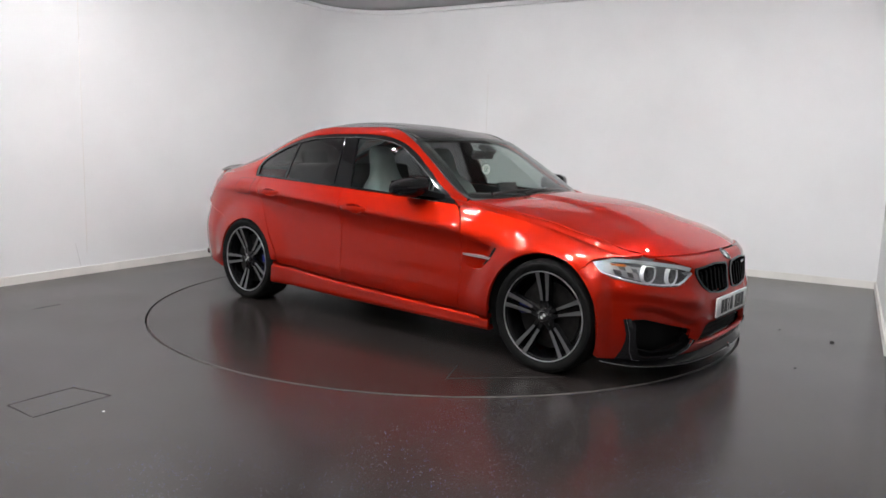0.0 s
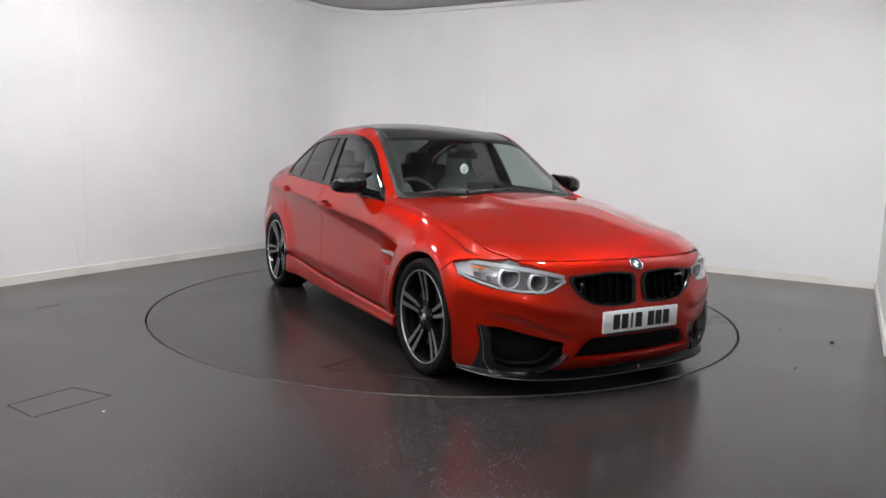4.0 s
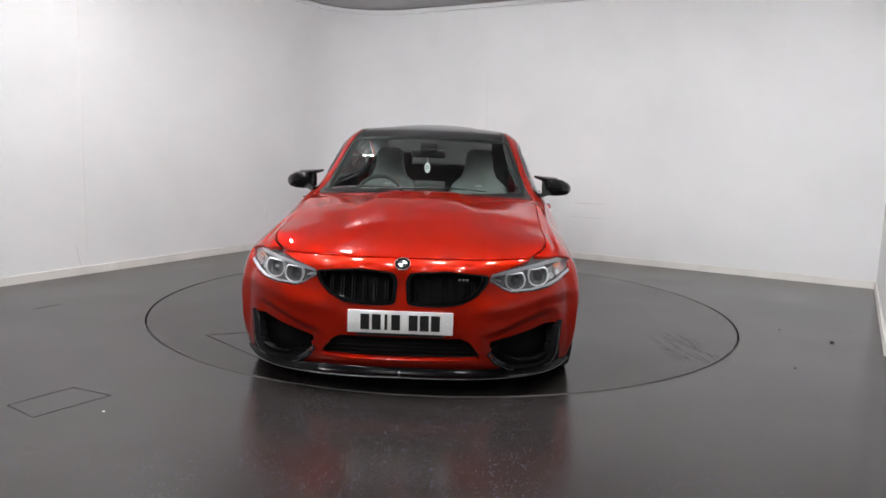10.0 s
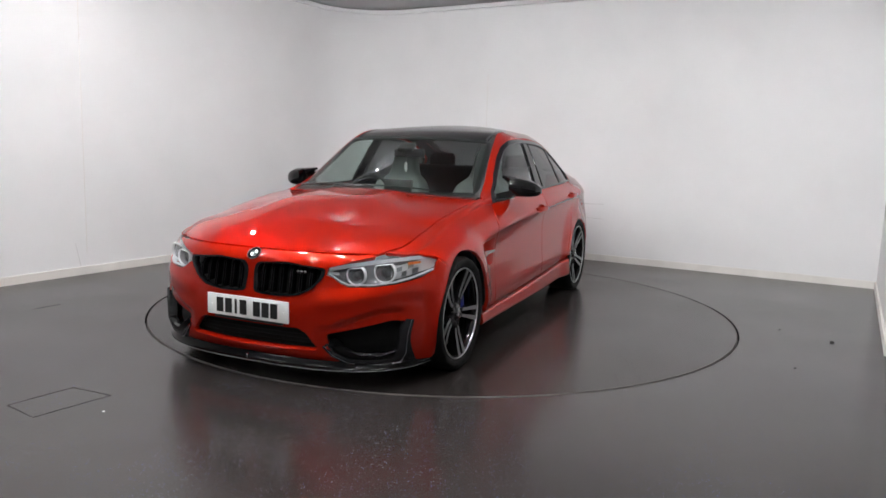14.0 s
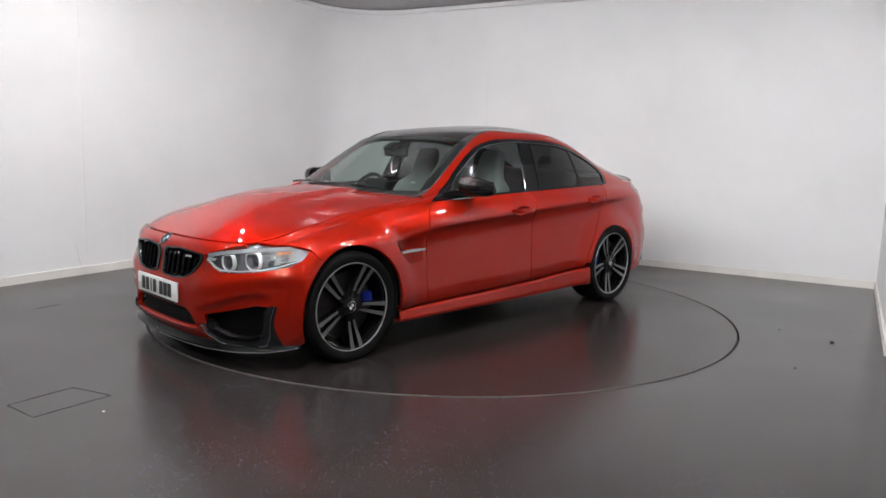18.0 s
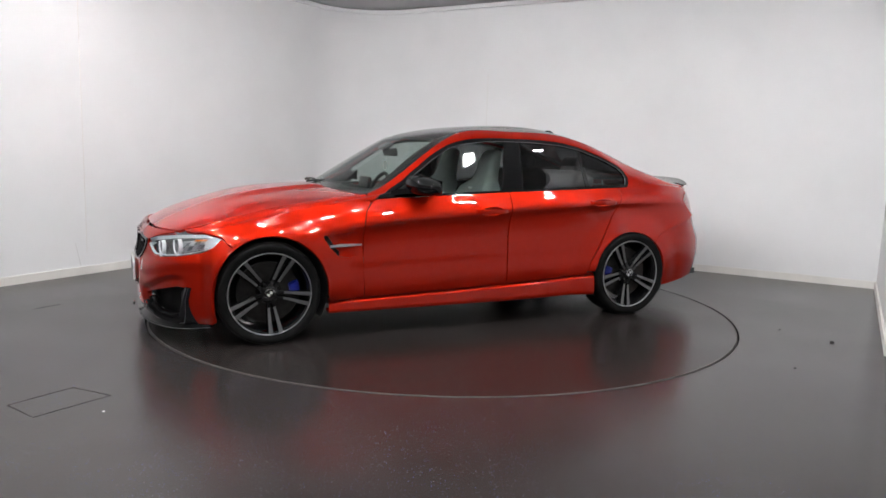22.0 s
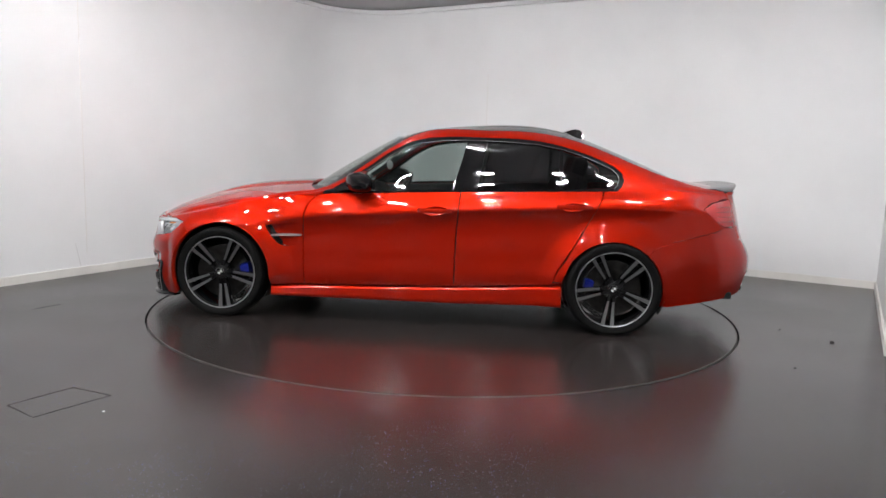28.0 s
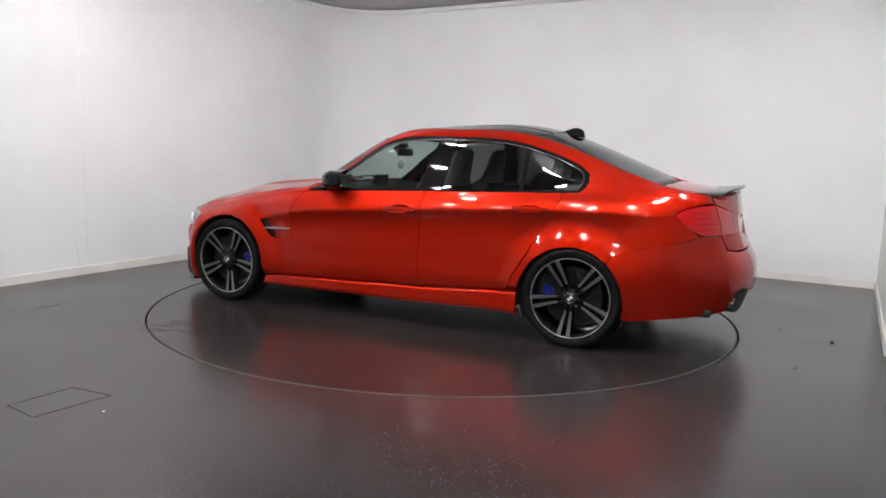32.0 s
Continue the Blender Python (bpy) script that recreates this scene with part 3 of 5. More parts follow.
# bonnet: its profile along the middle, the arch across it and the raised dome
_bon = spline((2.075, 2.02, 1.90, 1.73, 1.52, 1.21, 0.98, 0.7), (0.710, 0.744, 0.806, 0.868, 0.922, 0.962, 0.978, 0.985))
NOSE_A, NOSE_N = 1.30, 2.8
_xf = spline((0.10, 0.17, 0.30, 0.45, 0.57, 0.63, 0.68, 0.72), (2.06, 2.125, 2.155, 2.15, 2.128, 2.122, 2.105, 2.06))
_wb = spline((0.10, 0.20, 0.45, 0.58, 0.66, 0.72, 0.80), (0.935, 0.945, 0.945, 0.928, 0.90, 0.868, 0.82))


def nose_edge(y, z=0.715):
    """How far forward the nose reaches at y."""
    w = float(_wb(z))
    r = min(abs(y) / w, 0.999)
    return NOSE_A + (float(_xf(z)) - NOSE_A) * (1 - r ** NOSE_N) ** (1 / NOSE_N)


def smooth(t):
    t = min(max(t, 0.0), 1.0)
    return t * t * (3 - 2 * t)


def bonnet(x, y):
    ay = abs(y)
    k = (float(_xf(0.715)) - nose_edge(min(ay, 0.8))) * smooth((x - 0.9) / 1.0)
    crown = 0.068 * (1 - 0.5 * smooth((1.30 - x) / 0.60)) * smooth((2.06 - x - k) / 0.5) * (ay / 0.72) ** 2.1
    dome = 0.018 * smooth((1.85 - x) / 0.55) * (1 - smooth((ay - (0.195 + 0.13 * (x - 0.92))) / 0.13)) * smooth((x - 0.80) / 0.16)
    return (x, y, float(_bon(x + k)) - crown + dome - 0.016)


def hood_edge_y(x):
    return float(_lines(x)[8])


# side panels, built for both sides; the pressed line runs from the wing vent through the handles to the tail lamp
SWAGE = (0.535, 0.550, 0.557, 0.5645, 0.572, 0.580, 0.590, 0.606)


def sides(name, outline, mat, step=0.04, thick=0.02, holes=(), label="", lift=0.0, parent=car):
    return [panel(name, outline, on_side(s, lift), mat, parent, step, thick, holes, label, lines=SWAGE if mat is M_PAINT else ()) for s in (1, -1)]


G = 0.0040
front_edge = [(0.782, crease(0.78) + 0.021), (0.795, 0.45), (0.796, 0.66), (0.786, 0.77), (0.765, 0.84), (0.725, 0.888)]
door_f = [(x - G, z) for x, z in front_edge]
door_f += [(0.69, belt(0.69)), (0.25, belt(0.25)), (-0.322 + G, belt(-0.322)), (-0.300 + G, 0.65), (-0.294 + G, crease(-0.29) + 0.021)]
door_f += [(x, crease(x) + 0.021) for x in (0.0, 0.4)]
HANDLES = ((-0.150, 0.826, 0.088, 0.033), (-1.108, 0.884, 0.086, 0.033))


def bowl_edge(c, k=1.0):
    g = at_z(c[0], c[1])
    return [(c[0] + k * c[2] * math.cos(2 * math.pi * i / 28), g + k * c[3] * math.sin(2 * math.pi * i / 28)) for i in range(28)]


def bowl(c, s):
    gc = at_z(c[0], c[1])

    def f(x, g):
        p = hull(x, g)
        r = ((x - c[0]) / c[2]) ** 2 + ((g - gc) / c[3]) ** 2
        return (x, s * (p[1] - 0.034 * max(0.0, 1 - r) ** 0.6 - 0.001), p[2])
    return f


front_doors = sides("front_door", xz(densify(door_f, 0.05)), M_PAINT, 0.04, 0.02, (bowl_edge(HANDLES[0]),))
rear_edge = [(-1.000, 0.40), (-1.014, 0.442), (-1.105, 0.590), (-1.180, 0.72), (-1.245, 0.835), (-1.295, 0.94), (-1.308, belt(-1.308))]
door_r = [(-0.294 - G, crease(-0.29) + 0.021), (-0.300 - G, 0.65), (-0.322 - G, belt(-0.322)), (-0.9, belt(-0.9))]
door_r += [(x + G, z) for x, z in rear_edge[::-1]] + [(-0.985, 0.365), (-0.96, crease(-0.96) + 0.021), (-0.6, crease(-0.6) + 0.021)]
rear_doors = sides("rear_door", xz(densify(door_r, 0.05)), M_PAINT, 0.04, 0.02, (bowl_edge(HANDLES[1]),))
for doors, c in ((front_doors, HANDLES[0]), (rear_doors, HANDLES[1])):
    for s, d in zip((1, -1), doors):
        panel("handle_bowl", bowl_edge(c, 1.0), bowl(c, s), M_PAINT, d, 0.012, 0.0)


# sills
def sill(s):
    def f(x, v):
        zc = crease(x)
        lo = 0.176 + 0.012 * smooth((-x - 0.2) / 0.8)
        prof = spline((0, 0.070, 0.085, 0.100, 0.135, 0.170, 0.190, 0.205, 0.235), ((0.815, lo), (0.886, lo - 0.004), (0.899, lo), (0.905, lo + 0.012), (0.903, lo + 0.6 * (zc - lo - 0.02)), (0.899, zc - 0.014), (0.895, zc - 0.002), (0.886, zc + 0.006), (0.850, zc + 0.012)))
        y, z = prof(v)
        w = 0.028 * smooth((-x - 0.80) / 0.24)
        return (x, s * (y + w), z)
    return f


for s in (1, -1):
    panel("side_sill", [(1.025, 0), (1.025, 0.235), (-1.045, 0.235), (-1.045, 0)], sill(s), M_PAINT, car, 0.012, 0.015)

# front wings with the recessed side vent
wing = [(x + G, z) for x, z in front_edge[1:]]
low_f = [(0.782 + G, crease(0.78) + 0.021), (1.02, crease(1.02) + 0.016)]
arch_f = arc(F_ARCH, 184, 52, 26)
wing_low = xz(low_f + arch_f)
top_edge = []
for k in range(16):
    x = 1.86 + (0.745 - 1.86) * k / 15
    top_edge.append((x, 1.155 - 0.004))
front_top = [(1.660, 0.645), (1.688, 0.684), (1.76, 0.700), (1.83, 0.704)]
wing_out = wing_low + xz(front_top) + [(1.875, 1.10), (1.885, 1.152)] + top_edge + [(0.740, 1.10), (0.738, 0.98)] + xz(wing[::-1][:-1])
vent_hole = xz([(1.072, 0.682), (0.830, 0.708), (0.830, 0.545), (0.900, 0.532), (0.965, 0.545), (1.018, 0.60)])
vent_hole = rounded(vent_hole, 0.02)
sides("front_wing", wing_out, M_PAINT, 0.035, 0.02, (vent_hole,))
VENT = vent_hole
for s in (1, -1):
    def vent_floor(x, g, s=s):
        p = hull(x, g)
        d = 0.042 * smooth((x - 0.815) / 0.19) + 0.001
        return (x, s * (p[1] - d), p[2])
    vf = panel("side_vent", [(x, g) for x, g in VENT], vent_floor, M_PAINT, car, 0.02, 0.0)
    slot = [(1.066, 0.680), (1.034, 0.682), (1.000, 0.632), (0.968, 0.588), (0.942, 0.560), (0.905, 0.543), (0.905, 0.534), (0.965, 0.547), (1.015, 0.602)]
    panel("vent_slot", xz(slot), lambda x, g, s=s: (x, s * (hull(x, g)[1] - 0.0345), hull(x, g)[2]), M_MESH, vf, 0.02, -0.004, label="black air outlet slot")
    bm = bmesh.new()
    pts = []
    for x, z, w in ((0.805, 0.617, 0.005), (0.86, 0.616, 0.007), (0.95, 0.614, 0.007), (1.022, 0.611, 0.005)):
        y = hull(x, at_z(x, z))[1]
        pts.append([Vector((x, s * (y + 0.004), z + w)), Vector((x, s * (y + 0.004), z - w)), Vector((x, s * (y - 0.02), z - w)), Vector((x, s * (y - 0.02), z + w))])
    loft(bm, pts, True, True)
    bmesh.ops.recalc_face_normals(bm, faces=bm.faces)
    part("vent_bar", bm, M_LIP, vf, "chrome blade")

# rear side frame: quarter panel, rear pillar, roof rail and windscreen pillar in one
arch_r = arc(R_ARCH, 8, 178, 30)
DLO_TOP = [(0.66, 0.935), (0.56, 0.985), (0.40, 1.090), (0.24, 1.205), (0.10, 1.285), (0.0, 1.318), (-0.18, 1.343), (-0.36, 1.350), (-0.60, 1.348), (-0.845, 1.334), (-1.02, 1.303), (-1.168, 1.258), (-1.30, 1.210), (-1.392, 1.168), (-1.445, 1.125), (-1.458, 1.075), (-1.44, 1.03), (-1.405, 0.998)]
dlo = xz(DLO_TOP)
RAIL = 1.262
frame_out = [(0.730, at_z(0.730, 0.903)), (0.712, at_z(0.712, 0.900)), (0.695, at_z(0.695, 0.916))] + dlo
frame_out += [(x - G, g) for x, g in xz([(-1.312, belt(-1.312) - 0.002)] + rear_edge[::-1][1:-1])]
frame_out += xz([(-0.996, 0.385), (-0.988, 0.366), (-1.046, 0.364)] + arch_r[2:])
frame_out = frame_out[:-len(arch_r[2:])] + xz([q for q in arch_r[2:] if not (q[0] < -1.6 and q[1] < 0.60)])
frame_out += xz([(-1.623, 0.574), (-1.665, 0.622), (-1.80, 0.668), (-1.90, 0.692), (-2.09, 0.739), (-2.152, 0.767), (-2.105, 0.797), (-1.996, 0.893), (-2.066, 0.937), (-2.13, 0.950)])
frame_out += [(-2.14, 1.15), (-2.0, 1.235), (-1.90, 1.25)]
frame_out += [(-1.84, RAIL)] + [(x, RAIL) for x in (-1.5, -1.1, -0.7, -0.3, -0.05)] + [(0.10, 1.240), (0.25, 1.228), (0.40, 1.222), (0.58, 1.212), (0.66, 1.195), (0.715, 1.14), (0.733, 1.0)]
sides("side_frame", frame_out, M_PAINT, 0.035, 0.018)

# door window frames, glass
glass_dlo = [(x, z) for x, z in DLO_TOP]
trim_in = [(0.585, 0.948), (0.53, 0.975), (0.385, 1.070), (0.23, 1.180), (0.10, 1.258), (0.0, 1.290), (-0.18, 1.315), (-0.36, 1.322), (-0.60, 1.320), (-0.845, 1.306), (-1.02, 1.276), (-1.168, 1.232), (-1.29, 1.186), (-1.372, 1.146), (-1.410, 1.112), (-1.418, 1.075), (-1.405, 1.04), (-1.385, 1.014)]
base_in = [(-1.33, 1.010), (-0.9, belt(-0.9) + 0.014), (-0.3, belt(-0.3) + 0.014), (0.25, belt(0.25) + 0.014), (0.50, belt(0.5) + 0.018)]
base_out = [(-1.335, belt(-1.335) + 0.003), (-0.9, belt(-0.9) + 0.003), (-0.3, belt(-0.3) + 0.003), (0.25, belt(0.25) + 0.003), (0.67, belt(0.67) + 0.004)]
trim_outline = xz([(x + 0.004, z - 0.004) for x, z in DLO_TOP] + base_out)
trim_hole = xz(trim_in + base_in)
window_trims = sides("window_trim", trim_outline, M_BLACK, 0.03, 0.012, (trim_hole,), "gloss black window surround", -0.003)
for s, wt in zip((1, -1), window_trims):
    panel("pillar_cover", xz([(-0.264, 0.965), (-0.310, 1.15), (-0.356, 1.333), (-0.486, 1.333), (-0.461, 1.15), (-0.436, 0.968)]), on_side(s, -0.004), M_BLACK, wt, 0.04, 0.01)
    for xa, xb in ((-0.266, -0.323), (-0.439, -0.468)):
        bm = bmesh.new()
        pts = []
        for k in range(7):
            t = k / 6
            x, z = xa + (xb - xa) * t * 1.6, 0.985 + 0.33 * t
            p = hull(x, at_z(x, z))
            pts.append((x, s * (p[1] - 0.001), z))
        tube(bm, pts, 0.0030, 6)
        part("glass_edge", bm, M_BLACK, wt, "thin gloss black edge strip")
    # bead paler than the black surround, its colour carrying the edge highlight
    bm = bmesh.new()
    tube(bm, [(x, s * (hull(x, at_z(x, z))[1] + 0.0005), z) for x, z in trim_in[2:]], 0.0026, 6)
    part("trim_highlight", bm, M_BEAD, wt, "thin dark satin bead, added for the surround's edge highlight")
    panel("quarter_light_bar", xz([(-1.005, 0.99), (-1.005, 1.29), (-1.030, 1.286), (-1.032, 0.99)]), on_side(s, -0.005), M_BLACK, wt, 0.04, 0.008)
    panel("front_side_window", xz([p for p in trim_in if p[0] > -0.35] + [(-0.362, 1.325), (-0.322, 1.15), (-0.28, 0.97), (0.25, belt(0.25) + 0.01), (0.5, belt(0.5) + 0.012)]), on_side(s, -0.012), M_SIDE, car, 0.05, 0.0, label="clear side window")
    panel("rear_side_window", xz([(-0.475, 1.325)] + [p for p in trim_in if -0.95 < p[0] < -0.49] + [(-1.015, 1.28), (-1.015, 0.99), (-0.43, 0.97), (-0.45, 1.15)]), on_side(s, -0.012), M_TINT, car, 0.05, 0.0, label="dark privacy glass")
    panel("rear_quarter_window", xz([p for p in trim_in if p[0] < -1.0] + [(-1.33, 1.005), (-1.02, 0.99), (-1.02, 1.28)]), on_side(s, -0.012), M_TINT, car, 0.05, 0.0, label="dark privacy glass")


# roof, windscreen, rear window
def roof(x, v):
    P, _ = section(x)
    y = v * (P[9][0] - 0.004)
    a = abs(v)
    z = P[11][1] + (P[9][1] - P[11][1]) * a ** 2.2 - 0.004
    groove = 0.006 * (1 - smooth((abs(a - 0.62)) / 0.05))
    return (x, y, z - groove * smooth((-x + 0.0) / 0.3))


panel("roof", [(0.205, 0), (0.19, 0.35), (0.165, 0.7), (0.125, 0.985), (-0.6, 0.985), (-1.02, 0.985), (-1.08, 0.7), (-1.10, 0), (-1.08, -0.7), (-1.02, -0.985), (-0.6, -0.985), (0.125, -0.985), (0.165, -0.7), (0.19, -0.35)], roof, M_CARBON, car, 0.05, 0.02, label="black carbon roof panel")


bm = bmesh.new()
tube(bm, [tuple(Vector(roof(0.205 - 0.08 * abs(v) ** 2.2 + 0.002, v)) + Vector((0.004, 0, -0.001))) for v in np.linspace(-0.97, 0.97, 25)], 0.005, 6)
part("roof_edge_seal", bm, M_BLACK, car, "gloss black seal")


def windscreen(u, t):
    au = abs(u)
    b = Vector((0.89 - 0.22 * au ** 2.2, 0.712 * u, 0.952 + 0.012 * au * au))
    e = Vector((0.215 - 0.085 * au ** 2.2, 0.598 * u, 1.350 - 0.022 * au ** 2.2))
    p = b.lerp(e, t)
    p += Vector((0.4, 0, 0.9)) * (0.012 * 4 * t * (1 - t)) * (1 - 0.35 * au ** 2)
    p.z -= 0.021 * smooth((au - 0.92) / 0.08)
    return tuple(p)


def band(u0, u1, t0, t1):
    return [(u0, t0), (u1, t0), (u1, t1), (u0, t1)]


ws = panel("windscreen", band(-0.985, 0.985, 0.0, 0.985), windscreen, M_GLASS, car, 0.08, 0.0, label="clear laminated windscreen")
for u0, u1, t0, t1 in ((-0.99, 0.99, 0.945, 0.995), (-0.99, -0.945, 0.02, 0.95), (0.945, 0.99, 0.02, 0.95), (-0.99, 0.99, -0.02, 0.035)):
    panel("windscreen_border", band(u0, u1, t0, t1), lambda u, t: tuple(Vector(windscreen(u, t)) - Vector((0.002, 0, 0.004))), M_TRIMBLK, ws, 0.06, 0.006)


def rear_window(u, t):
    au = abs(u)
    b = Vector((-1.90 + 0.07 * au ** 2.2, 0.565 * u, 1.082 - 0.012 * au * au))
    e = Vector((-1.105 + 0.07 * au ** 2.2, 0.535 * u, 1.404 - 0.040 * au ** 2.2))
    p = b.lerp(e, t)
    p += Vector((-0.3, 0, 0.95)) * (0.008 * 4 * t * (1 - t))
    return tuple(p)


panel("rear_window", band(-0.97, 0.97, 0.02, 0.99), rear_window, M_TINT, car, 0.08, 0.0, label="dark rear window")
panel("rear_window_border", band(-1.0, 1.0, 0.0, 1.0), lambda u, t: tuple(Vector(rear_window(u, t)) - Vector((0, 0, 0.005))), M_TRIMBLK, car, 0.06, 0.006, (band(-0.9, 0.9, 0.08, 0.93),))

# bonnet panel
hood = []
for k in range(25):
    y = -0.640 + 1.28 * k / 24
    hood.append((nose_edge(y, 0.715) - 0.012, y))
side_l = [(x, hood_edge_y(x) - 0.004) for x in (1.88, 1.80, 1.72, 1.65, 1.5, 1.3, 1.1, 0.95, 0.86, 0.80, 0.76)]
back = []
for k in range(13):
    u = 1 - 2 * k / 12
    back.append((0.915 - 0.175 * abs(u) ** 2.2, 0.722 * u))
hood = hood + side_l + back + [(x, -y) for x, y in side_l[::-1]]
panel("bonnet", hood, bonnet, M_PAINT, car, 0.035, 0.02, centre=(0, 0, 0.3))

# cowl under the windscreen, with wipers
bm = bmesh.new()
rows = []
for k in range(13):
    u = -1 + 2 * k / 12
    x = 0.91 - 0.19 * abs(u) ** 2.2
    rows.append([Vector((x + 0.03, 0.72 * u, 0.935)), Vector((x - 0.05, 0.70 * u, 0.950)), Vector((x - 0.12, 0.69 * u, 0.945))])
loft(bm, rows)
part("scuttle_panel", bm, M_PLASTIC, car)

# dark trim inside the pillars and roof rails
for s in (1, -1):
    inner_trim = [(0.70, at_z(0.70, 0.93))] + [(x, g + 0.006) for x, g in dlo] + [(-1.46, 0.78), (-1.80, 0.86), (-1.80, 1.265)] + [(x, 1.275) for x in (-1.5, -1.1, -0.7, -0.3, 0.0)] + [(0.1, 1.29), (0.4, 1.31), (0.58, 1.305), (0.67, 1.27), (0.72, 1.17)]
    panel("pillar_trim", inner_trim, on_side(s, -0.024), M_DARKLEATHER, car, 0.05, 0.0, label="dark inner pillar trim")

# fuel flap on the right rear wing
flap = rounded(xz([(-1.36, 0.975), (-1.36, 0.855), (-1.565, 0.855), (-1.565, 0.975)]), 0.025, 4)
fc = np.mean(np.array(flap), 0)
panel("fuel_flap_joint", [tuple(fc + (np.array(q) - fc) * 1.055) for q in flap], on_side(-1, 0.0006), M_MESH, car, 0.03, 0.0, label="dark joint round the fuel flap")
panel("fuel_flap", flap, on_side(-1, 0.0016), M_PAINT, car, 0.03, 0.001)

# ---------------------------------------------------------------- nose: bumper skin, grilles, lamps, splitter
def nose_s(frac):
    """Way round the nose, from its middle, to the place with that angle."""
    return float(np.interp(frac, _phi, _arc))


_phi = np.linspace(0, math.pi / 2, 400)
_ox = 0.84 * np.cos(_phi) ** (2 / NOSE_N)
_oy = 0.94 * np.sin(_phi) ** (2 / NOSE_N)
_arc = np.concatenate([[0], np.cumsum(np.hypot(np.diff(_ox), np.diff(_oy)))])


def s_at_y(y, z):
    r = min(abs(y) / float(_wb(z)), 1.0)
    return math.copysign(nose_s(math.asin(r ** (NOSE_N / 2))), y)


def s_at_x(x, z):
    r = min(max((x - NOSE_A) / (float(_xf(z)) - NOSE_A), 0.0), 1.0)
    return nose_s(math.acos(r ** (NOSE_N / 2)))


def nose(s, z, lift=0.0):
    phi = float(np.interp(abs(s), _arc, _phi))
    x = NOSE_A + (float(_xf(z)) - NOSE_A) * math.cos(phi) ** (2 / NOSE_N)
    y = float(_wb(z)) * math.sin(phi) ** (2 / NOSE_N)
    if x < 1.82:
        w = smooth((1.82 - x) / 0.2)
        y += flare(x, z) * smooth((1.82 - x) / 0.08)
        y = y * (1 - w) + hull(x, at_z(x, z))[1] * w
    # pressed-in channel over the side intakes, and the ridge beside the middle intake
    ay = y
    if 0.36 < ay < 0.86 and 0.24 < z < 0.52:
        line = 0.300 + 0.105 * smooth((ay - 0.40) / 0.36)
        d = 0.027 * smooth((line + 0.048 - z) / 0.042) * smooth((ay - 0.38) / 0.10) * smooth((0.83 - ay) / 0.10)
        x -= d
    # ridge that runs round below the headlamp
    if ay > 0.33 and 0.34 < z < 0.60:
        r = z - (0.466 + 0.066 * smooth((ay - 0.42) / 0.42))
        form = 1 - smooth(r / 0.075) if r > 0 else 1 - 1.15 * smooth(-r / 0.07)
        if r < 0:
            form *= smooth((z - 0.345) / 0.05)
        lift += 0.009 * form * smooth((ay - 0.34) / 0.10) * smooth((x - 1.72) / 0.12)
    n = Vector((math.cos(phi) ** 0.8, math.sin(phi) ** 0.8, 0)).normalized()
    return (x + n.x * lift, math.copysign(y + n.y * lift, s) if s else 0.0, z)


def ys(pts, sgn=1):
    return [(sgn * s_at_y(y, z), z) for y, z in pts]


LAMP_TOP = [(0.640, 0.697), (0.597, 0.688), (0.52, 0.662), (0.440, 0.636)]
LAMP_LOW = [(0.434, 0.600), (0.466, 0.588), (0.508, 0.560), (0.552, 0.545), (0.66, 0.548), (0.75, 0.560)]
half = [(0.0, 0.7035), (s_at_y(0.3, 0.7035), 0.7035), (s_at_y(0.60, 0.703), 0.703), (s_at_y(0.645, 0.702), 0.702)]
half += ys(LAMP_TOP) + ys(LAMP_LOW)
half += [(s_at_x(1.80, 0.588), 0.588), (s_at_x(1.74, 0.625), 0.625), (s_at_x(1.688, 0.676), 0.676), (s_at_x(1.660, 0.640), 0.640)]
half += [(s_at_x(x, z), z) for x, z in arc(F_ARCH, 52, -26, 14)]
half += [(s_at_x(1.75, 0.15), 0.15), (s_at_y(0.75, 0.15), 0.150), (s_at_y(0.45, 0.15), 0.150)]
bumper_out = half + [(0.0, 0.150)] + [(-s, z) for s, z in half[:0:-1]]
KIDNEY = rounded([(0.424, 0.633), (0.215, 0.652), (0.046, 0.640), (0.026, 0.600), (0.036, 0.490), (0.09, 0.481), (0.19, 0.480), (0.295, 0.493), (0.365, 0.530), (0.405, 0.575), (0.421, 0.600)], 0.02, 4)
INTAKE = [(0.0, 0.318), (0.30, 0.320), (0.345, 0.300), (0.405, 0.225), (0.395, 0.208), (0.20, 0.200), (0.0, 0.198)]
VENTS = rounded([(0.800, 0.372), (0.740, 0.374), (0.600, 0.334), (0.445, 0.296), (0.455, 0.235), (0.545, 0.150), (0.720, 0.145), (0.790, 0.170)], 0.015, 3)
intake = ys(INTAKE) + ys(INTAKE[-2:0:-1], -1)
bumper = panel("front_bumper", bumper_out, nose, M_PAINT, car, 0.014, 0.03, (ys(KIDNEY), ys(KIDNEY[::-1], -1), intake, ys(VENTS), ys(VENTS[::-1], -1)))


def shrink(poly, k):
    c = np.mean(np.array(poly), 0)
    return [tuple(c + (np.array(p) - c) * k) for p in poly]


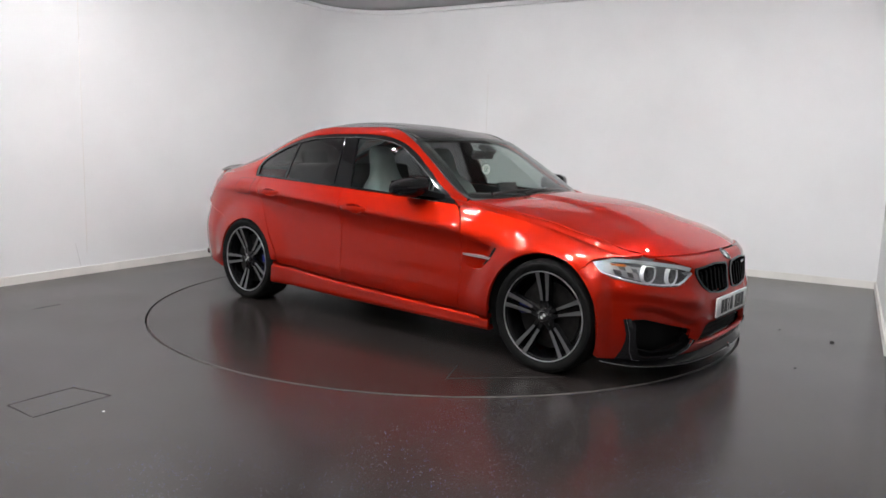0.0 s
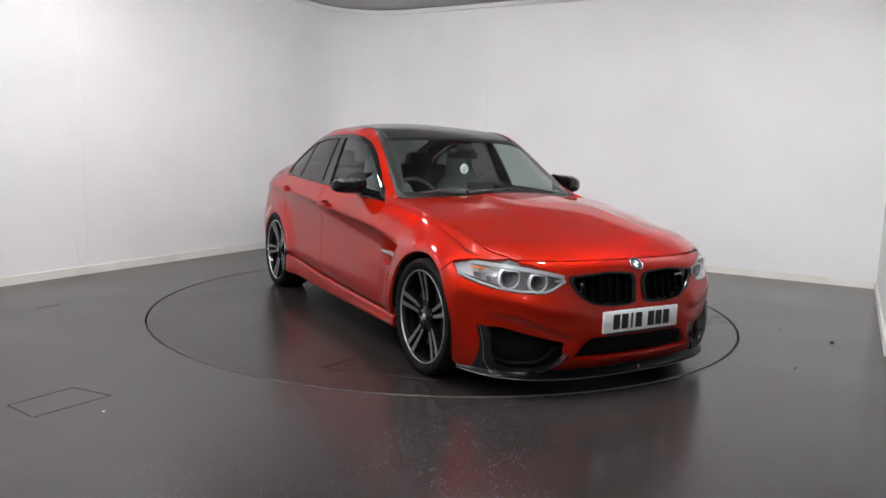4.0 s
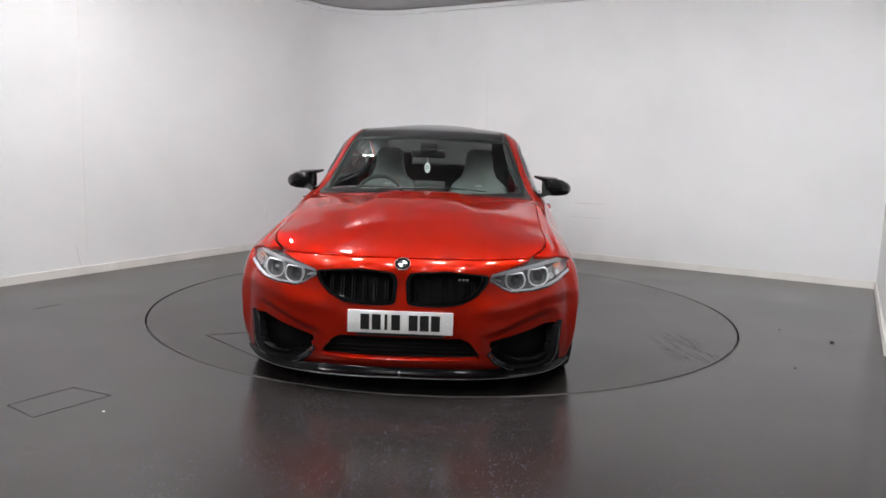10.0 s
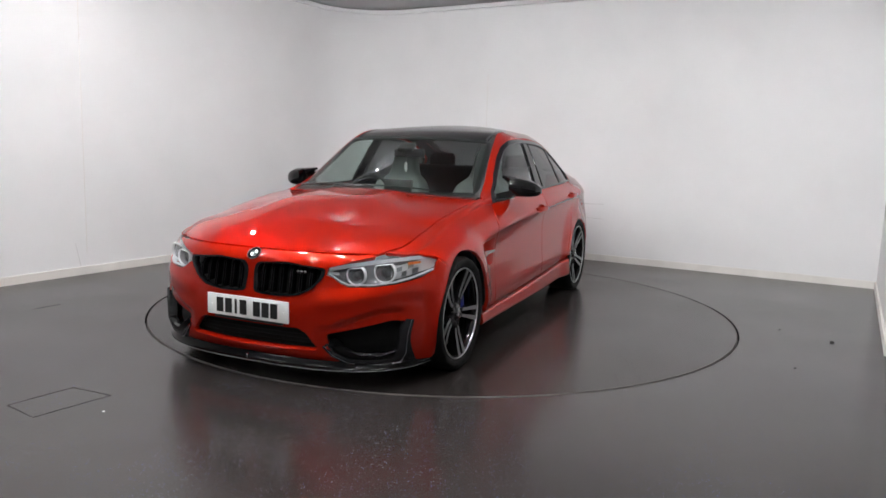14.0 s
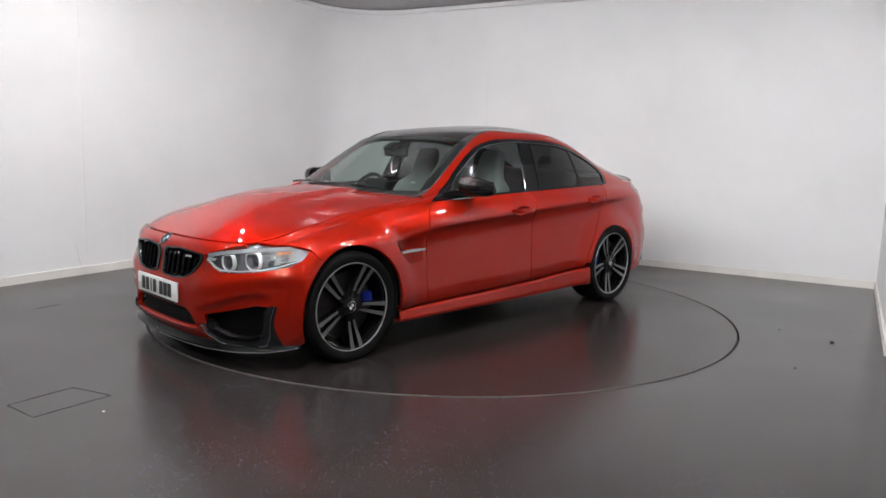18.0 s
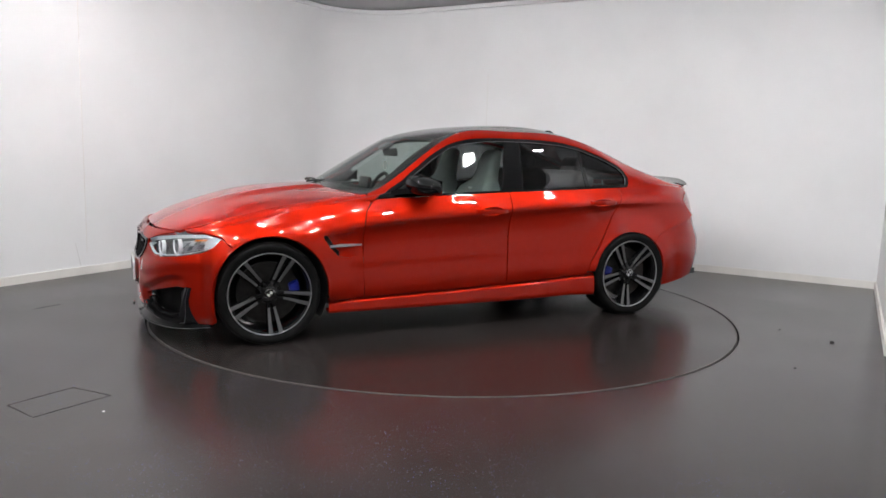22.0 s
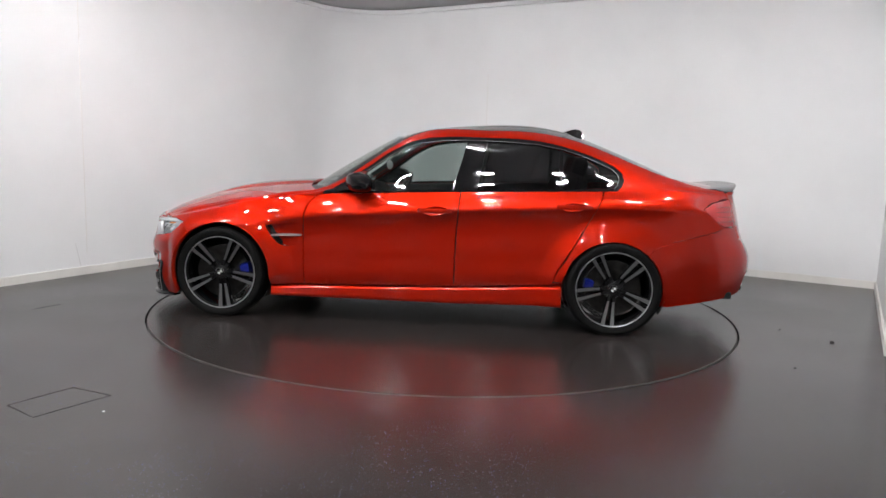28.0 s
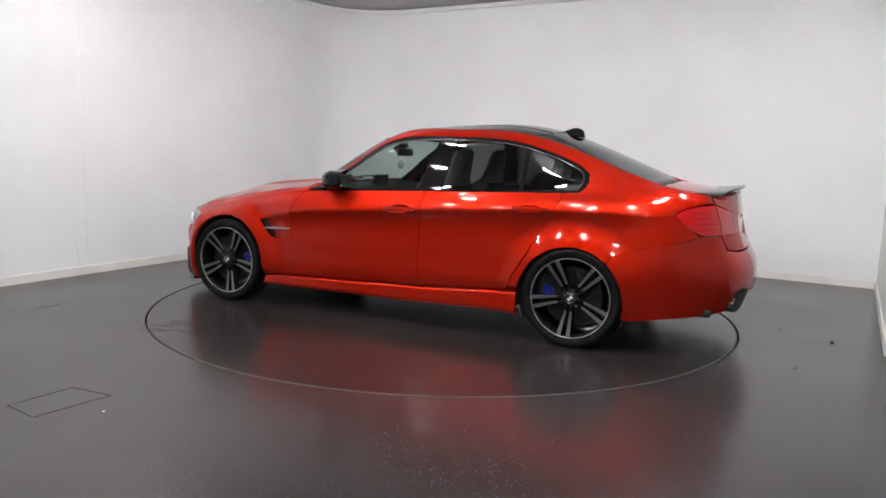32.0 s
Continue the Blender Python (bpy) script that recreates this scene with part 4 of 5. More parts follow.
# kidney grilles: gloss surround, back mesh and upright bars
for sgn in (1, -1):
    out = ys(KIDNEY, sgn)
    gr = panel("kidney_grille", shrink(out, 1.035), lambda s, z: nose(s, z, 0.010), M_BLACK, car, 0.02, 0.035, (shrink(out, 0.935),), "gloss black kidney grille surround")
    panel("grille_back", out, lambda s, z: nose(s, z, -0.06), M_MESH, gr, 0.05, 0.0)
    for k in range(6):
        y = 0.075 + 0.056 * k
        top = 0.640 - 0.006 * abs(k - 2)
        low = 0.489 + max(0, (y - 0.25)) * 0.42
        for dy in (-0.006, 0.006):
            bm = bmesh.new()
            rows = []
            for z, back in ((top, -0.026), (top - 0.012, -0.012), (top - 0.03, -0.005), ((top + low) / 2, -0.004), (low, -0.004)):
                p = Vector(nose(s_at_y(y + dy, z), z, back))
                p.y *= sgn
                rows.append([p + Vector((0.0, -0.003, 0)), p + Vector((0.002, 0, 0)), p + Vector((0.0, 0.003, 0)), p + Vector((-0.04, 0.003, 0)), p + Vector((-0.04, -0.003, 0))])
            loft(bm, rows, True, True)
            bmesh.ops.recalc_face_normals(bm, faces=bm.faces)
            part("grille_bar", bm, M_BLACK, gr)
    if sgn == 1:
        for k, dz in enumerate((0, 0, 0)):
            bm = bmesh.new()
            p = Vector(nose(s_at_y(0.285 + 0.020 * k, 0.61), 0.61, 0.004))
            box(bm, (0.006, 0.014, 0.016), Matrix.Translation(p), 0.002)
            part("grille_badge", bm, M_CHROME, gr, "small plain chrome badge block")

# middle and side intakes
gm = panel("lower_intake_mesh", shrink(intake, 1.01), lambda s, z: nose(s, z, -0.05), M_MESH, car, 0.04, 0.0, label="black intake mesh")
for k in range(5):
    z = 0.215 + 0.022 * k
    bm = bmesh.new()
    w = 0.39 - 0.6 * max(0, z - 0.24)
    tube(bm, [Vector(nose(s_at_y(abs(y), z) * (1 if y >= 0 else -1), z, -0.045)) for y in np.linspace(-w, w, 15)], 0.003, 5)
    part("intake_slat", bm, M_MESH, gm)
for sgn in (1, -1):
    vm = panel("side_intake_back", shrink(ys(VENTS, sgn), 1.02), lambda s, z: nose(s, z, -0.07), M_MESH, car, 0.04, 0.0, label="black intake mesh")
    # carbon blade: up the outer edge, along the bottom and up to the inner corner
    edge = [(0.815, 0.378, 0.014), (0.800, 0.30, 0.018), (0.790, 0.20, 0.024), (0.765, 0.155, 0.026), (0.70, 0.140, 0.024), (0.60, 0.142, 0.022), (0.54, 0.152, 0.020), (0.48, 0.195, 0.016), (0.44, 0.240, 0.010)]
    rows = []
    for i, (y, z, w) in enumerate(edge):
        q = edge[min(i + 1, len(edge) - 1)]
        o = edge[max(i - 1, 0)]
        d = Vector((q[0] - o[0], q[1] - o[1], 0)).normalized()
        nrm = Vector((d.y, -d.x, 0))
        rows.append([Vector(nose(sgn * s_at_y(y + nrm.x * w * k, z + nrm.y * w * k), z + nrm.y * w * k, l)) for k, l in ((-1.0, -0.04), (-1.0, 0.008), (0.2, 0.014), (1.0, 0.004), (1.0, -0.04))])
    bm = bmesh.new()
    loft(bm, rows, True, True)
    bmesh.ops.recalc_face_normals(bm, faces=bm.faces)
    blade = part("intake_blade", bm, M_CARBON, car, "carbon intake surround")
    # pale strip: the blade's lit edge put in as a light-coloured tube
    bm = bmesh.new()
    tube(bm, [rows[i][2] * 0.6 + rows[i][1] * 0.4 for i in range(len(rows))], [0.001, 0.0016, 0.002, 0.002, 0.002, 0.002, 0.002, 0.0016, 0.001], 6)
    part("blade_glint", bm, M_MACH, blade, "thin pale strip standing in for an edge glint")
    panel("intake_plate", ys([(0.447, 0.252), (0.460, 0.228), (0.545, 0.153), (0.720, 0.150), (0.780, 0.172), (0.772, 0.212), (0.700, 0.186), (0.605, 0.192), (0.535, 0.232), (0.480, 0.275)], sgn), lambda s, z: nose(s, z, -0.006), M_GLOSSCARBON, blade, 0.03, 0.03, label="black carbon duct plate")
    # brake duct wall: carbon cheek outboard of the intake
    panel("intake_cheek", ys([(0.775, 0.345), (0.800, 0.372), (0.828, 0.150), (0.770, 0.148)], sgn), lambda s, z: nose(s, z, 0.003), M_CARBON, car, 0.03, 0.01, label="dark carbon cheek panel")

# splitter
rows = []
for k in range(41):
    u = -1 + 2 * k / 40
    s = u * (s_at_x(1.765, 0.16) + 0.0)
    p, q = Vector(nose(s, 0.152)), Vector(nose(s, 0.152, 0.030 * (1 - 0.6 * abs(u) ** 3)))
    d = q - p
    rise = 0.030 * abs(u) ** 6
    base = 0.104 + rise
    inner = p - d.normalized() * 0.05
    rows.append([Vector((inner.x, inner.y, 0.155)), Vector((p.x, p.y, 0.150)), Vector((p.x + d.x * 0.5, p.y + d.y * 0.5, base + 0.018)), Vector((q.x, q.y, base + 0.010)), Vector((q.x, q.y, base + 0.002)), Vector((p.x, p.y, base - 0.004)), Vector((inner.x, inner.y, base))])
bm = bmesh.new()
loft(bm, rows, True, True)
bmesh.ops.recalc_face_normals(bm, faces=bm.faces)
splitter = part("front_splitter", bm, M_GLOSSCARBON, car, "gloss carbon front splitter")
# pale strip imitating the lamps' glint along the black splitter
bm = bmesh.new()
tube(bm, [r[4] for r in rows], 0.0020, 6)
part("splitter_glint", bm, M_MACH, splitter, "thin pale strip standing in for an edge glint")
bm = bmesh.new()
box(bm, (0.012, 0.012, 0.03), pose(2.168, 0.0, 0.135), 0.003)
part("splitter_bracket", bm, M_CHROME, car)

# number plate: blank white plate with plain dark bars
bm = bmesh.new()
box(bm, (0.012, 0.524, 0.114), pose(2.166, 0, 0.398), 0.004)
plate = part("number_plate", bm, M_PLATE, car, "white number plate with plain dark bars")
for k, y in enumerate((-0.205, -0.148, -0.100, -0.052, 0.035, 0.090, 0.145)):
    bm = bmesh.new()
    box(bm, (0.002, 0.014 if k == 2 else 0.044, 0.078), pose(2.1735, y + 0.03, 0.398), 0.0)
    part("plate_bar", bm, M_PLATEINK, plate, smooth=False)
for y in (-0.232, 0.232):
    bm = bmesh.new()
    lathe(bm, [(0.0005, 0.004), (0.006, 0.003), (0.007, 0)], 12, pose(2.172, y, 0.395, 0, 0, -90))
    part("plate_screw", bm, M_WHITE, plate)
bm = bmesh.new()
box(bm, (0.05, 0.44, 0.02), pose(2.14, 0, 0.335), 0.004)
part("plate_holder", bm, M_PLASTIC, car)

# round badges, drawn plain
def badge(parent, m, r):
    bm = bmesh.new()
    lathe(bm, [(0.0005, 0.004), (r * 0.55, 0.004), (r * 0.58, 0.003)], 28, m)
    b = part("badge", bm, M_WHITE, parent, "plain round badge, white and dark quarters in a black ring")
    for a0 in (0, 180):
        bm = bmesh.new()
        ring = [bm.verts.new(m @ Vector((r * 0.57 * math.cos(radians(a0 + 15 * k)), 0.0052, r * 0.57 * math.sin(radians(a0 + 15 * k))))) for k in range(7)]
        bm.faces.new([bm.verts.new(m @ Vector((0, 0.0052, 0)))] + ring)
        part("badge_quarter", bm, M_PLATEINK, b, smooth=False)
    bm = bmesh.new()
    lathe(bm, [(r * 0.56, 0.0035), (r * 0.88, 0.0035), (r * 0.90, 0.005), (r, 0.004), (r * 1.02, 0)], 28, m)
    part("badge_ring", bm, M_BLACK, b)
    bm = bmesh.new()
    lathe(bm, [(r * 0.88, 0.004), (r * 0.92, 0.007), (r, 0.006), (r * 1.03, 0)], 28, m)
    part("badge_rim", bm, M_CHROME, b)


bp = Vector(nose(0, 0.680))
badge(car, Matrix.Translation(bp + Vector((-0.002, 0, 0))) @ Matrix.Rotation(radians(-90), 4, "Z") @ Matrix.Rotation(radians(48), 4, "X"), 0.040)

# headlamps
for sgn in (1, -1):
    lamp_out = ys(LAMP_TOP[1:], sgn) + ys(LAMP_LOW, sgn) + [(sgn * s_at_x(1.80, 0.588), 0.588), (sgn * s_at_x(1.74, 0.625), 0.625), (sgn * s_at_x(1.692, 0.680), 0.680), (sgn * s_at_x(1.76, 0.698), 0.698), (sgn * s_at_x(1.85, 0.699), 0.699), (sgn * s_at_x(1.93, 0.695), 0.695)]
    lens = panel("headlamp", lamp_out, lambda s, z: nose(s, z, -0.004), M_LENS, car, 0.03, 0.0, label="clear headlamp with twin rings")
    panel("lamp_housing", shrink(lamp_out, 1.09), lambda s, z: nose(s, z, -0.050), M_HOUSING, lens, 0.03, 0.0)
    # bright lower and upper fillets
    def ribbon(name, pts, w, mat, l0, l1):
        rows = []
        for y, z in pts:
            p, q = Vector(nose(s_at_y(y, z), z, l0)), Vector(nose(s_at_y(y, z + w), z + w, l1))
            a = Vector(nose(s_at_y(y, z - 0.002), z - 0.002, l0 - 0.01))
            rows.append([Vector((v.x, v.y * sgn, v.z)) for v in (a, p, q)])
        bm = bmesh.new()
        loft(bm, rows)
        bmesh.ops.recalc_face_normals(bm, faces=bm.faces)
        part(name, bm, mat, lens)
    ribbon("lamp_lower_trim", [(0.444, 0.606), (0.470, 0.594), (0.512, 0.567), (0.552, 0.552), (0.66, 0.554), (0.75, 0.566), (0.81, 0.585), (0.84, 0.605), (0.868, 0.635), (0.880, 0.66)], 0.006, M_REFL, -0.006, -0.020)
    ribbon("lamp_brow", [(0.45, 0.617), (0.53, 0.636), (0.60, 0.648), (0.68, 0.660), (0.75, 0.668), (0.82, 0.674), (0.86, 0.678)], 0.022, M_RING, -0.022, -0.006)
    ribbon("lamp_inner_fin", [(0.445, 0.611), (0.47, 0.605), (0.50, 0.602)], 0.009, M_REFL, -0.012, -0.04)
    ribbon("lamp_inner_fin", [(0.450, 0.625), (0.47, 0.627), (0.50, 0.630)], 0.008, M_CHROME, -0.012, -0.04)
    ribbon("lamp_outer_reflector", [(0.735, 0.578), (0.76, 0.580), (0.79, 0.590), (0.82, 0.602), (0.85, 0.622), (0.876, 0.645), (0.885, 0.655)], 0.070, M_REFL, -0.034, -0.022)
    for k, (yr, zr) in enumerate(((0.745, 0.585), (0.762, 0.617), (0.782, 0.592), (0.800, 0.630), (0.818, 0.605))):
        ribbon("reflector_facet", [(yr - 0.009, zr), (yr, zr + 0.004), (yr + 0.009, zr + 0.006)], 0.024, (M_CHROME, M_HOUSING)[k % 2], -0.018, -0.026)
    ribbon("lamp_side_marker", [(0.785, 0.652), (0.805, 0.654), (0.822, 0.656)], 0.011, M_AMBER, -0.014, -0.016)
    for y, z, r in ((0.708, 0.617, 0.058), (0.583, 0.602, 0.053)):
        p = Vector(nose(s_at_y(y, z), z, -0.028))
        m = Matrix.Translation((p.x, p.y * sgn, p.z)) @ Matrix.Rotation(radians(-90 + sgn * (14 if y > 0.6 else 9)), 4, "Z") @ Matrix.Rotation(radians(sgn * 9), 4, "Y")

        def dee(k, d, m=m, r=r):
            """A round outline with a flattened top, k of the full radius, d forward."""
            out = []
            for i in range(40):
                a = 2 * math.pi * i / 40
                c, sn = math.cos(a), math.sin(a)
                e = (abs(c) ** 2.2 + abs(sn) ** 2.2) ** (-1 / 2.2)
                out.append(m @ Vector((k * r * c * e, d, min(k * r * sn * e, r * (0.60 + 0.4 * (k - 0.8))))))
            return out
        bm = bmesh.new()
        loft(bm, [dee(k, d) for k, d in ((0.82, -0.010), (0.84, 0.004), (0.89, 0.009), (0.96, 0.007), (1.0, 0.0), (1.01, -0.014))], True)
        ring = part("ring_light", bm, M_RING, lens, "pale D-shaped ring round the lamp bowl")
        bm = bmesh.new()
        loft(bm, [dee(k, d) for k, d in ((0.84, 0.0), (0.68, -0.014), (0.52, -0.024))], True)
        part("lamp_bowl", bm, M_HOUSING, ring)
        bm = bmesh.new()
        lathe(bm, [(0.0005, -0.002), (r * 0.22, -0.004), (r * 0.38, -0.012), (r * 0.50, -0.026), (r * 0.54, -0.04)], 32, m @ Matrix.Translation((0, 0, -0.006)))
        part("projector_lens", bm, M_LAMPGREY, ring)
        bm = bmesh.new()
        bmesh.ops.create_icosphere(bm, subdivisions=2, radius=0.010, matrix=m @ Matrix.Translation((0, 0.006, -r * 0.98)) @ Matrix.Diagonal((1.3, 0.6, 0.8, 1)))
        part("ring_foot", bm, M_REFL, ring, "bright knob under the ring")

# ---------------------------------------------------------------- tail: bumper, boot lid, lamps, lip spoiler, exhausts
TAIL_A, TAIL_N = 1.50, 2.9
_xr = spline((0.22, 0.35, 0.47, 0.58, 0.66, 0.76, 0.90, 1.04), (2.425, 2.47, 2.485, 2.465, 2.42, 2.385, 2.355, 2.335))
_wr = spline((0.22, 0.45, 0.70, 0.85, 0.95, 1.02, 1.06), (0.868, 0.886, 0.884, 0.858, 0.805, 0.73, 0.67))
_rx = 1.0 * np.cos(_phi) ** (2 / TAIL_N)
_ry = 0.87 * np.sin(_phi) ** (2 / TAIL_N)
_rarc = np.concatenate([[0], np.cumsum(np.hypot(np.diff(_rx), np.diff(_ry)))])


def r_at_y(y, z):
    r = min(abs(y) / float(_wr(z)), 1.0)
    return math.copysign(float(np.interp(math.asin(r ** (TAIL_N / 2)), _phi, _rarc)), y)


def r_at_x(x, z):
    r = min(max((-x - TAIL_A) / (float(_xr(z)) - TAIL_A), 0.0), 1.0)
    return float(np.interp(math.acos(r ** (TAIL_N / 2)), _phi, _rarc))


def tail(s, z, lift=0.0):
    phi = float(np.interp(abs(s), _rarc, _phi))
    x = -(TAIL_A + (float(_xr(z)) - TAIL_A) * math.cos(phi) ** (2 / TAIL_N))
    y = float(_wr(z)) * math.sin(phi) ** (2 / TAIL_N)
    if x > -2.12:
        w = smooth((x + 2.12) / 0.22)
        y = y * (1 - w) + hull(x, at_z(x, z))[1] * w
    # plate recess between the lamps
    if z > 0.68 and y < 0.30:
        x += 0.035 * smooth((0.30 - y) / 0.04) * smooth((z - 0.69) / 0.03) * smooth((0.86 - z) / 0.03)
    n = Vector((-math.cos(phi) ** 0.8, math.sin(phi) ** 0.8, 0)).normalized()
    return (x + n.x * lift, math.copysign(y + n.y * lift, s) if s else 0.0, z)


def rys(pts, sgn=1):
    return [(sgn * r_at_y(y, z), z) for y, z in pts]


rb = [(0.0, 0.655), (r_at_y(0.45, 0.655), 0.655), (r_at_y(0.585, 0.672), 0.672), (r_at_y(0.60, 0.762), 0.762), (r_at_x(-2.165, 0.762), 0.762), (r_at_x(-2.096, 0.737), 0.737), (r_at_x(-1.90, 0.6895), 0.6895), (r_at_x(-1.80, 0.6655), 0.6655), (r_at_x(-1.665, 0.6195), 0.6195)]
rb += [(r_at_x(x, z), z) for x, z in arc(R_ARCH, 132, 196, 12, 0.0)]
rb += [(r_at_x(-1.78, 0.215), 0.215), (r_at_x(-2.0, 0.245), 0.245), (r_at_x(-2.22, 0.272), 0.272), (r_at_y(0.66, 0.282), 0.282), (r_at_y(0.60, 0.295), 0.295), (r_at_y(0.592, 0.36), 0.36), (r_at_y(0.575, 0.412), 0.412), (r_at_y(0.50, 0.435), 0.435), (r_at_y(0.40, 0.415), 0.415), (r_at_y(0.35, 0.40), 0.40)]
rear_out = rb + [(-s, z) for s, z in rb[:0:-1]]
panel("rear_bumper", rear_out, tail, M_PAINT, car, 0.035, 0.025)
dif = [(0.0, 0.415), (r_at_y(0.36, 0.41), 0.41), (r_at_y(0.50, 0.445), 0.445), (r_at_y(0.59, 0.42), 0.42), (r_at_y(0.605, 0.36), 0.36), (r_at_y(0.60, 0.29), 0.29), (r_at_y(0.40, 0.25), 0.25), (0, 0.25)]
panel("rear_diffuser", dif[:-1] + [(0, 0.25)] + [(-s, z) for s, z in dif[-2:0:-1]], lambda s, z: tail(s, z, -0.03), M_PLASTIC, car, 0.04, 0.02, label="black diffuser")
for sgn in (1, -1):
    for y in (0.40, 0.50):
        bm = bmesh.new()
        m = Matrix.Translation((-2.315, sgn * y, 0.335)) @ Matrix.Rotation(radians(90), 4, "Z") @ Matrix.Rotation(radians(-6), 4, "X")
        lathe(bm, [(0.036, -0.16), (0.041, 0.0), (0.043, 0.052), (0.040, 0.056), (0.037, 0.05), (0.034, -0.10), (0.001, -0.11)], 28, m)
        bmesh.ops.recalc_face_normals(bm, faces=bm.faces)
        part("exhaust_tip", bm, M_CHROME, car, "polished dark chrome exhaust tip")
    # lamps: outer piece on the wing, inner piece on the boot lid
    outer = [(r_at_x(-2.003, 0.892), 0.892), (r_at_x(-2.068, 0.93), 0.930), (r_at_x(-2.14, 0.945), 0.945), (r_at_y(0.578, 0.953), 0.953), (r_at_y(0.588, 0.86), 0.86), (r_at_y(0.600, 0.768), 0.768), (r_at_x(-2.165, 0.770), 0.770), (r_at_x(-2.10, 0.80), 0.80)]
    tl = panel("tail_lamp", [(sgn * s, z) for s, z in outer], lambda s, z: tail(s, z, 0.004), M_TAILGLASS, car, 0.03, 0.02, label="glossy red tail lamp")
    for z0 in (0.905, 0.872, 0.839, 0.806):
        bm = bmesh.new()
        tube(bm, [Vector(tail(sgn * r_at_x(x, z0), z0, 0.0045)) for x in (-2.10, -2.14, -2.18, -2.22, -2.25)], 0.0018, 5)
        part("light_bar", bm, M_TAILDARK, tl)
    inner = rys([(0.572, 0.950), (0.40, 0.895), (0.395, 0.79), (0.42, 0.772), (0.594, 0.768), (0.582, 0.86)], sgn)
    panel("tail_lamp_inner", inner, lambda s, z: tail(s, z, 0.004), M_TAILGLASS, car, 0.03, 0.02, label="inner tail lamp on the boot lid")


for sgn in (1, -1):
    panel("rear_corner", [(sgn * s, z) for s, z in ((r_at_x(-2.11, 0.957), 0.957), (r_at_y(0.577, 0.962), 0.962), (r_at_y(0.562, 1.012), 1.012), (r_at_x(-2.11, 1.008), 1.008))], lambda s, z: tail(s, z, -0.002), M_PAINT, car, 0.03, 0.015)

# boot lid: rear face and deck
face = [(0.0, 0.668), (r_at_y(0.44, 0.668), 0.668), (r_at_y(0.570, 0.682), 0.682), (r_at_y(0.590, 0.765), 0.765), (r_at_y(0.392, 0.768), 0.768), (r_at_y(0.392, 0.90), 0.90), (r_at_y(0.568, 0.957), 0.957), (r_at_y(0.555, 1.005), 1.005), (0.0, 1.022)]
lid = panel("boot_lid", face + [(-s, z) for s, z in face[-2:0:-1]], tail, M_PAINT, car, 0.035, 0.02)


def deck(x, y):
    z = float(np.interp(-x, (1.70, 1.85, 2.0, 2.15, 2.25, 2.34), (1.115, 1.090, 1.068, 1.048, 1.036, 1.022)))
    return (x, y, z - 0.03 * (abs(y) / 0.56) ** 2.4 - 0.004)


dk = [(-1.935, 0.0), (-1.925, 0.3), (-1.86, 0.545), (-2.0, 0.570), (-2.13, 0.566), (-2.22, 0.545), (-2.27, 0.50), (-2.305, 0.40), (-2.33, 0.2), (-2.338, 0.0)]
panel("boot_deck", dk + [(x, -y) for x, y in dk[-2:0:-1]], deck, M_PAINT, lid, 0.035, 0.02, centre=(0, 0, 0.3))
rows = []
for k in range(33):
    u = -1 + 2 * k / 32
    y = 0.56 * u
    xe = -2.335 + 0.12 * abs(u) ** 2.6
    h = 0.036 * (1 - abs(u) ** 6) + 0.004
    zb = deck(xe + 0.02, y)[2]
    rows.append([Vector((xe + 0.16, y, deck(xe + 0.16, y)[2] - 0.002)), Vector((xe + 0.09, y, deck(xe + 0.09, y)[2] + 0.010 + 0.12 * h)), Vector((xe + 0.02, y, zb + 0.75 * h)), Vector((xe - 0.028, y, zb + h)), Vector((xe - 0.030, y, zb + h - 0.005)), Vector((xe - 0.004, y, zb + 0.3 * h)), Vector((xe + 0.01, y, zb - 0.012))])
bm = bmesh.new()
loft(bm, rows, True, True)
bmesh.ops.recalc_face_normals(bm, faces=bm.faces)
part("boot_spoiler", bm, M_CARBON, car, "thin carbon boot lip spoiler")
bm = bmesh.new()
box(bm, (0.010, 0.520, 0.111), pose(-2.352, 0, 0.775, 0, 3, 0), 0.003)
part("rear_plate", bm, M_PLATE, car, "pale rear number plate")

# shark-fin aerial
rows = []
for k in range(9):
    t = k / 8
    x = -1.045 - 0.185 * t
    h = 0.062 * smooth(t * 1.25) ** 0.9 * (1 if t < 0.9 else 0.9)
    w = 0.032 * math.sin(math.pi * min(0.5 + 0.0 * t, 1)) * (0.35 + 0.65 * smooth(t * 2)) * (1 if t < 0.85 else 0.8)
    zr = float(_lines(x)[23]) - 0.008
    rows.append([Vector((x, w, zr)), Vector((x + 0.004, w * 0.55, zr + h * 0.55)), Vector((x + 0.012 * t, w * 0.16, zr + h)), Vector((x + 0.012 * t, -w * 0.16, zr + h)), Vector((x + 0.004, -w * 0.55, zr + h * 0.55)), Vector((x, -w, zr))])
bm = bmesh.new()
loft(bm, rows, False, True)
bmesh.ops.recalc_face_normals(bm, faces=bm.faces)
part("roof_aerial", bm, M_BLACK, car, "gloss black fin aerial")

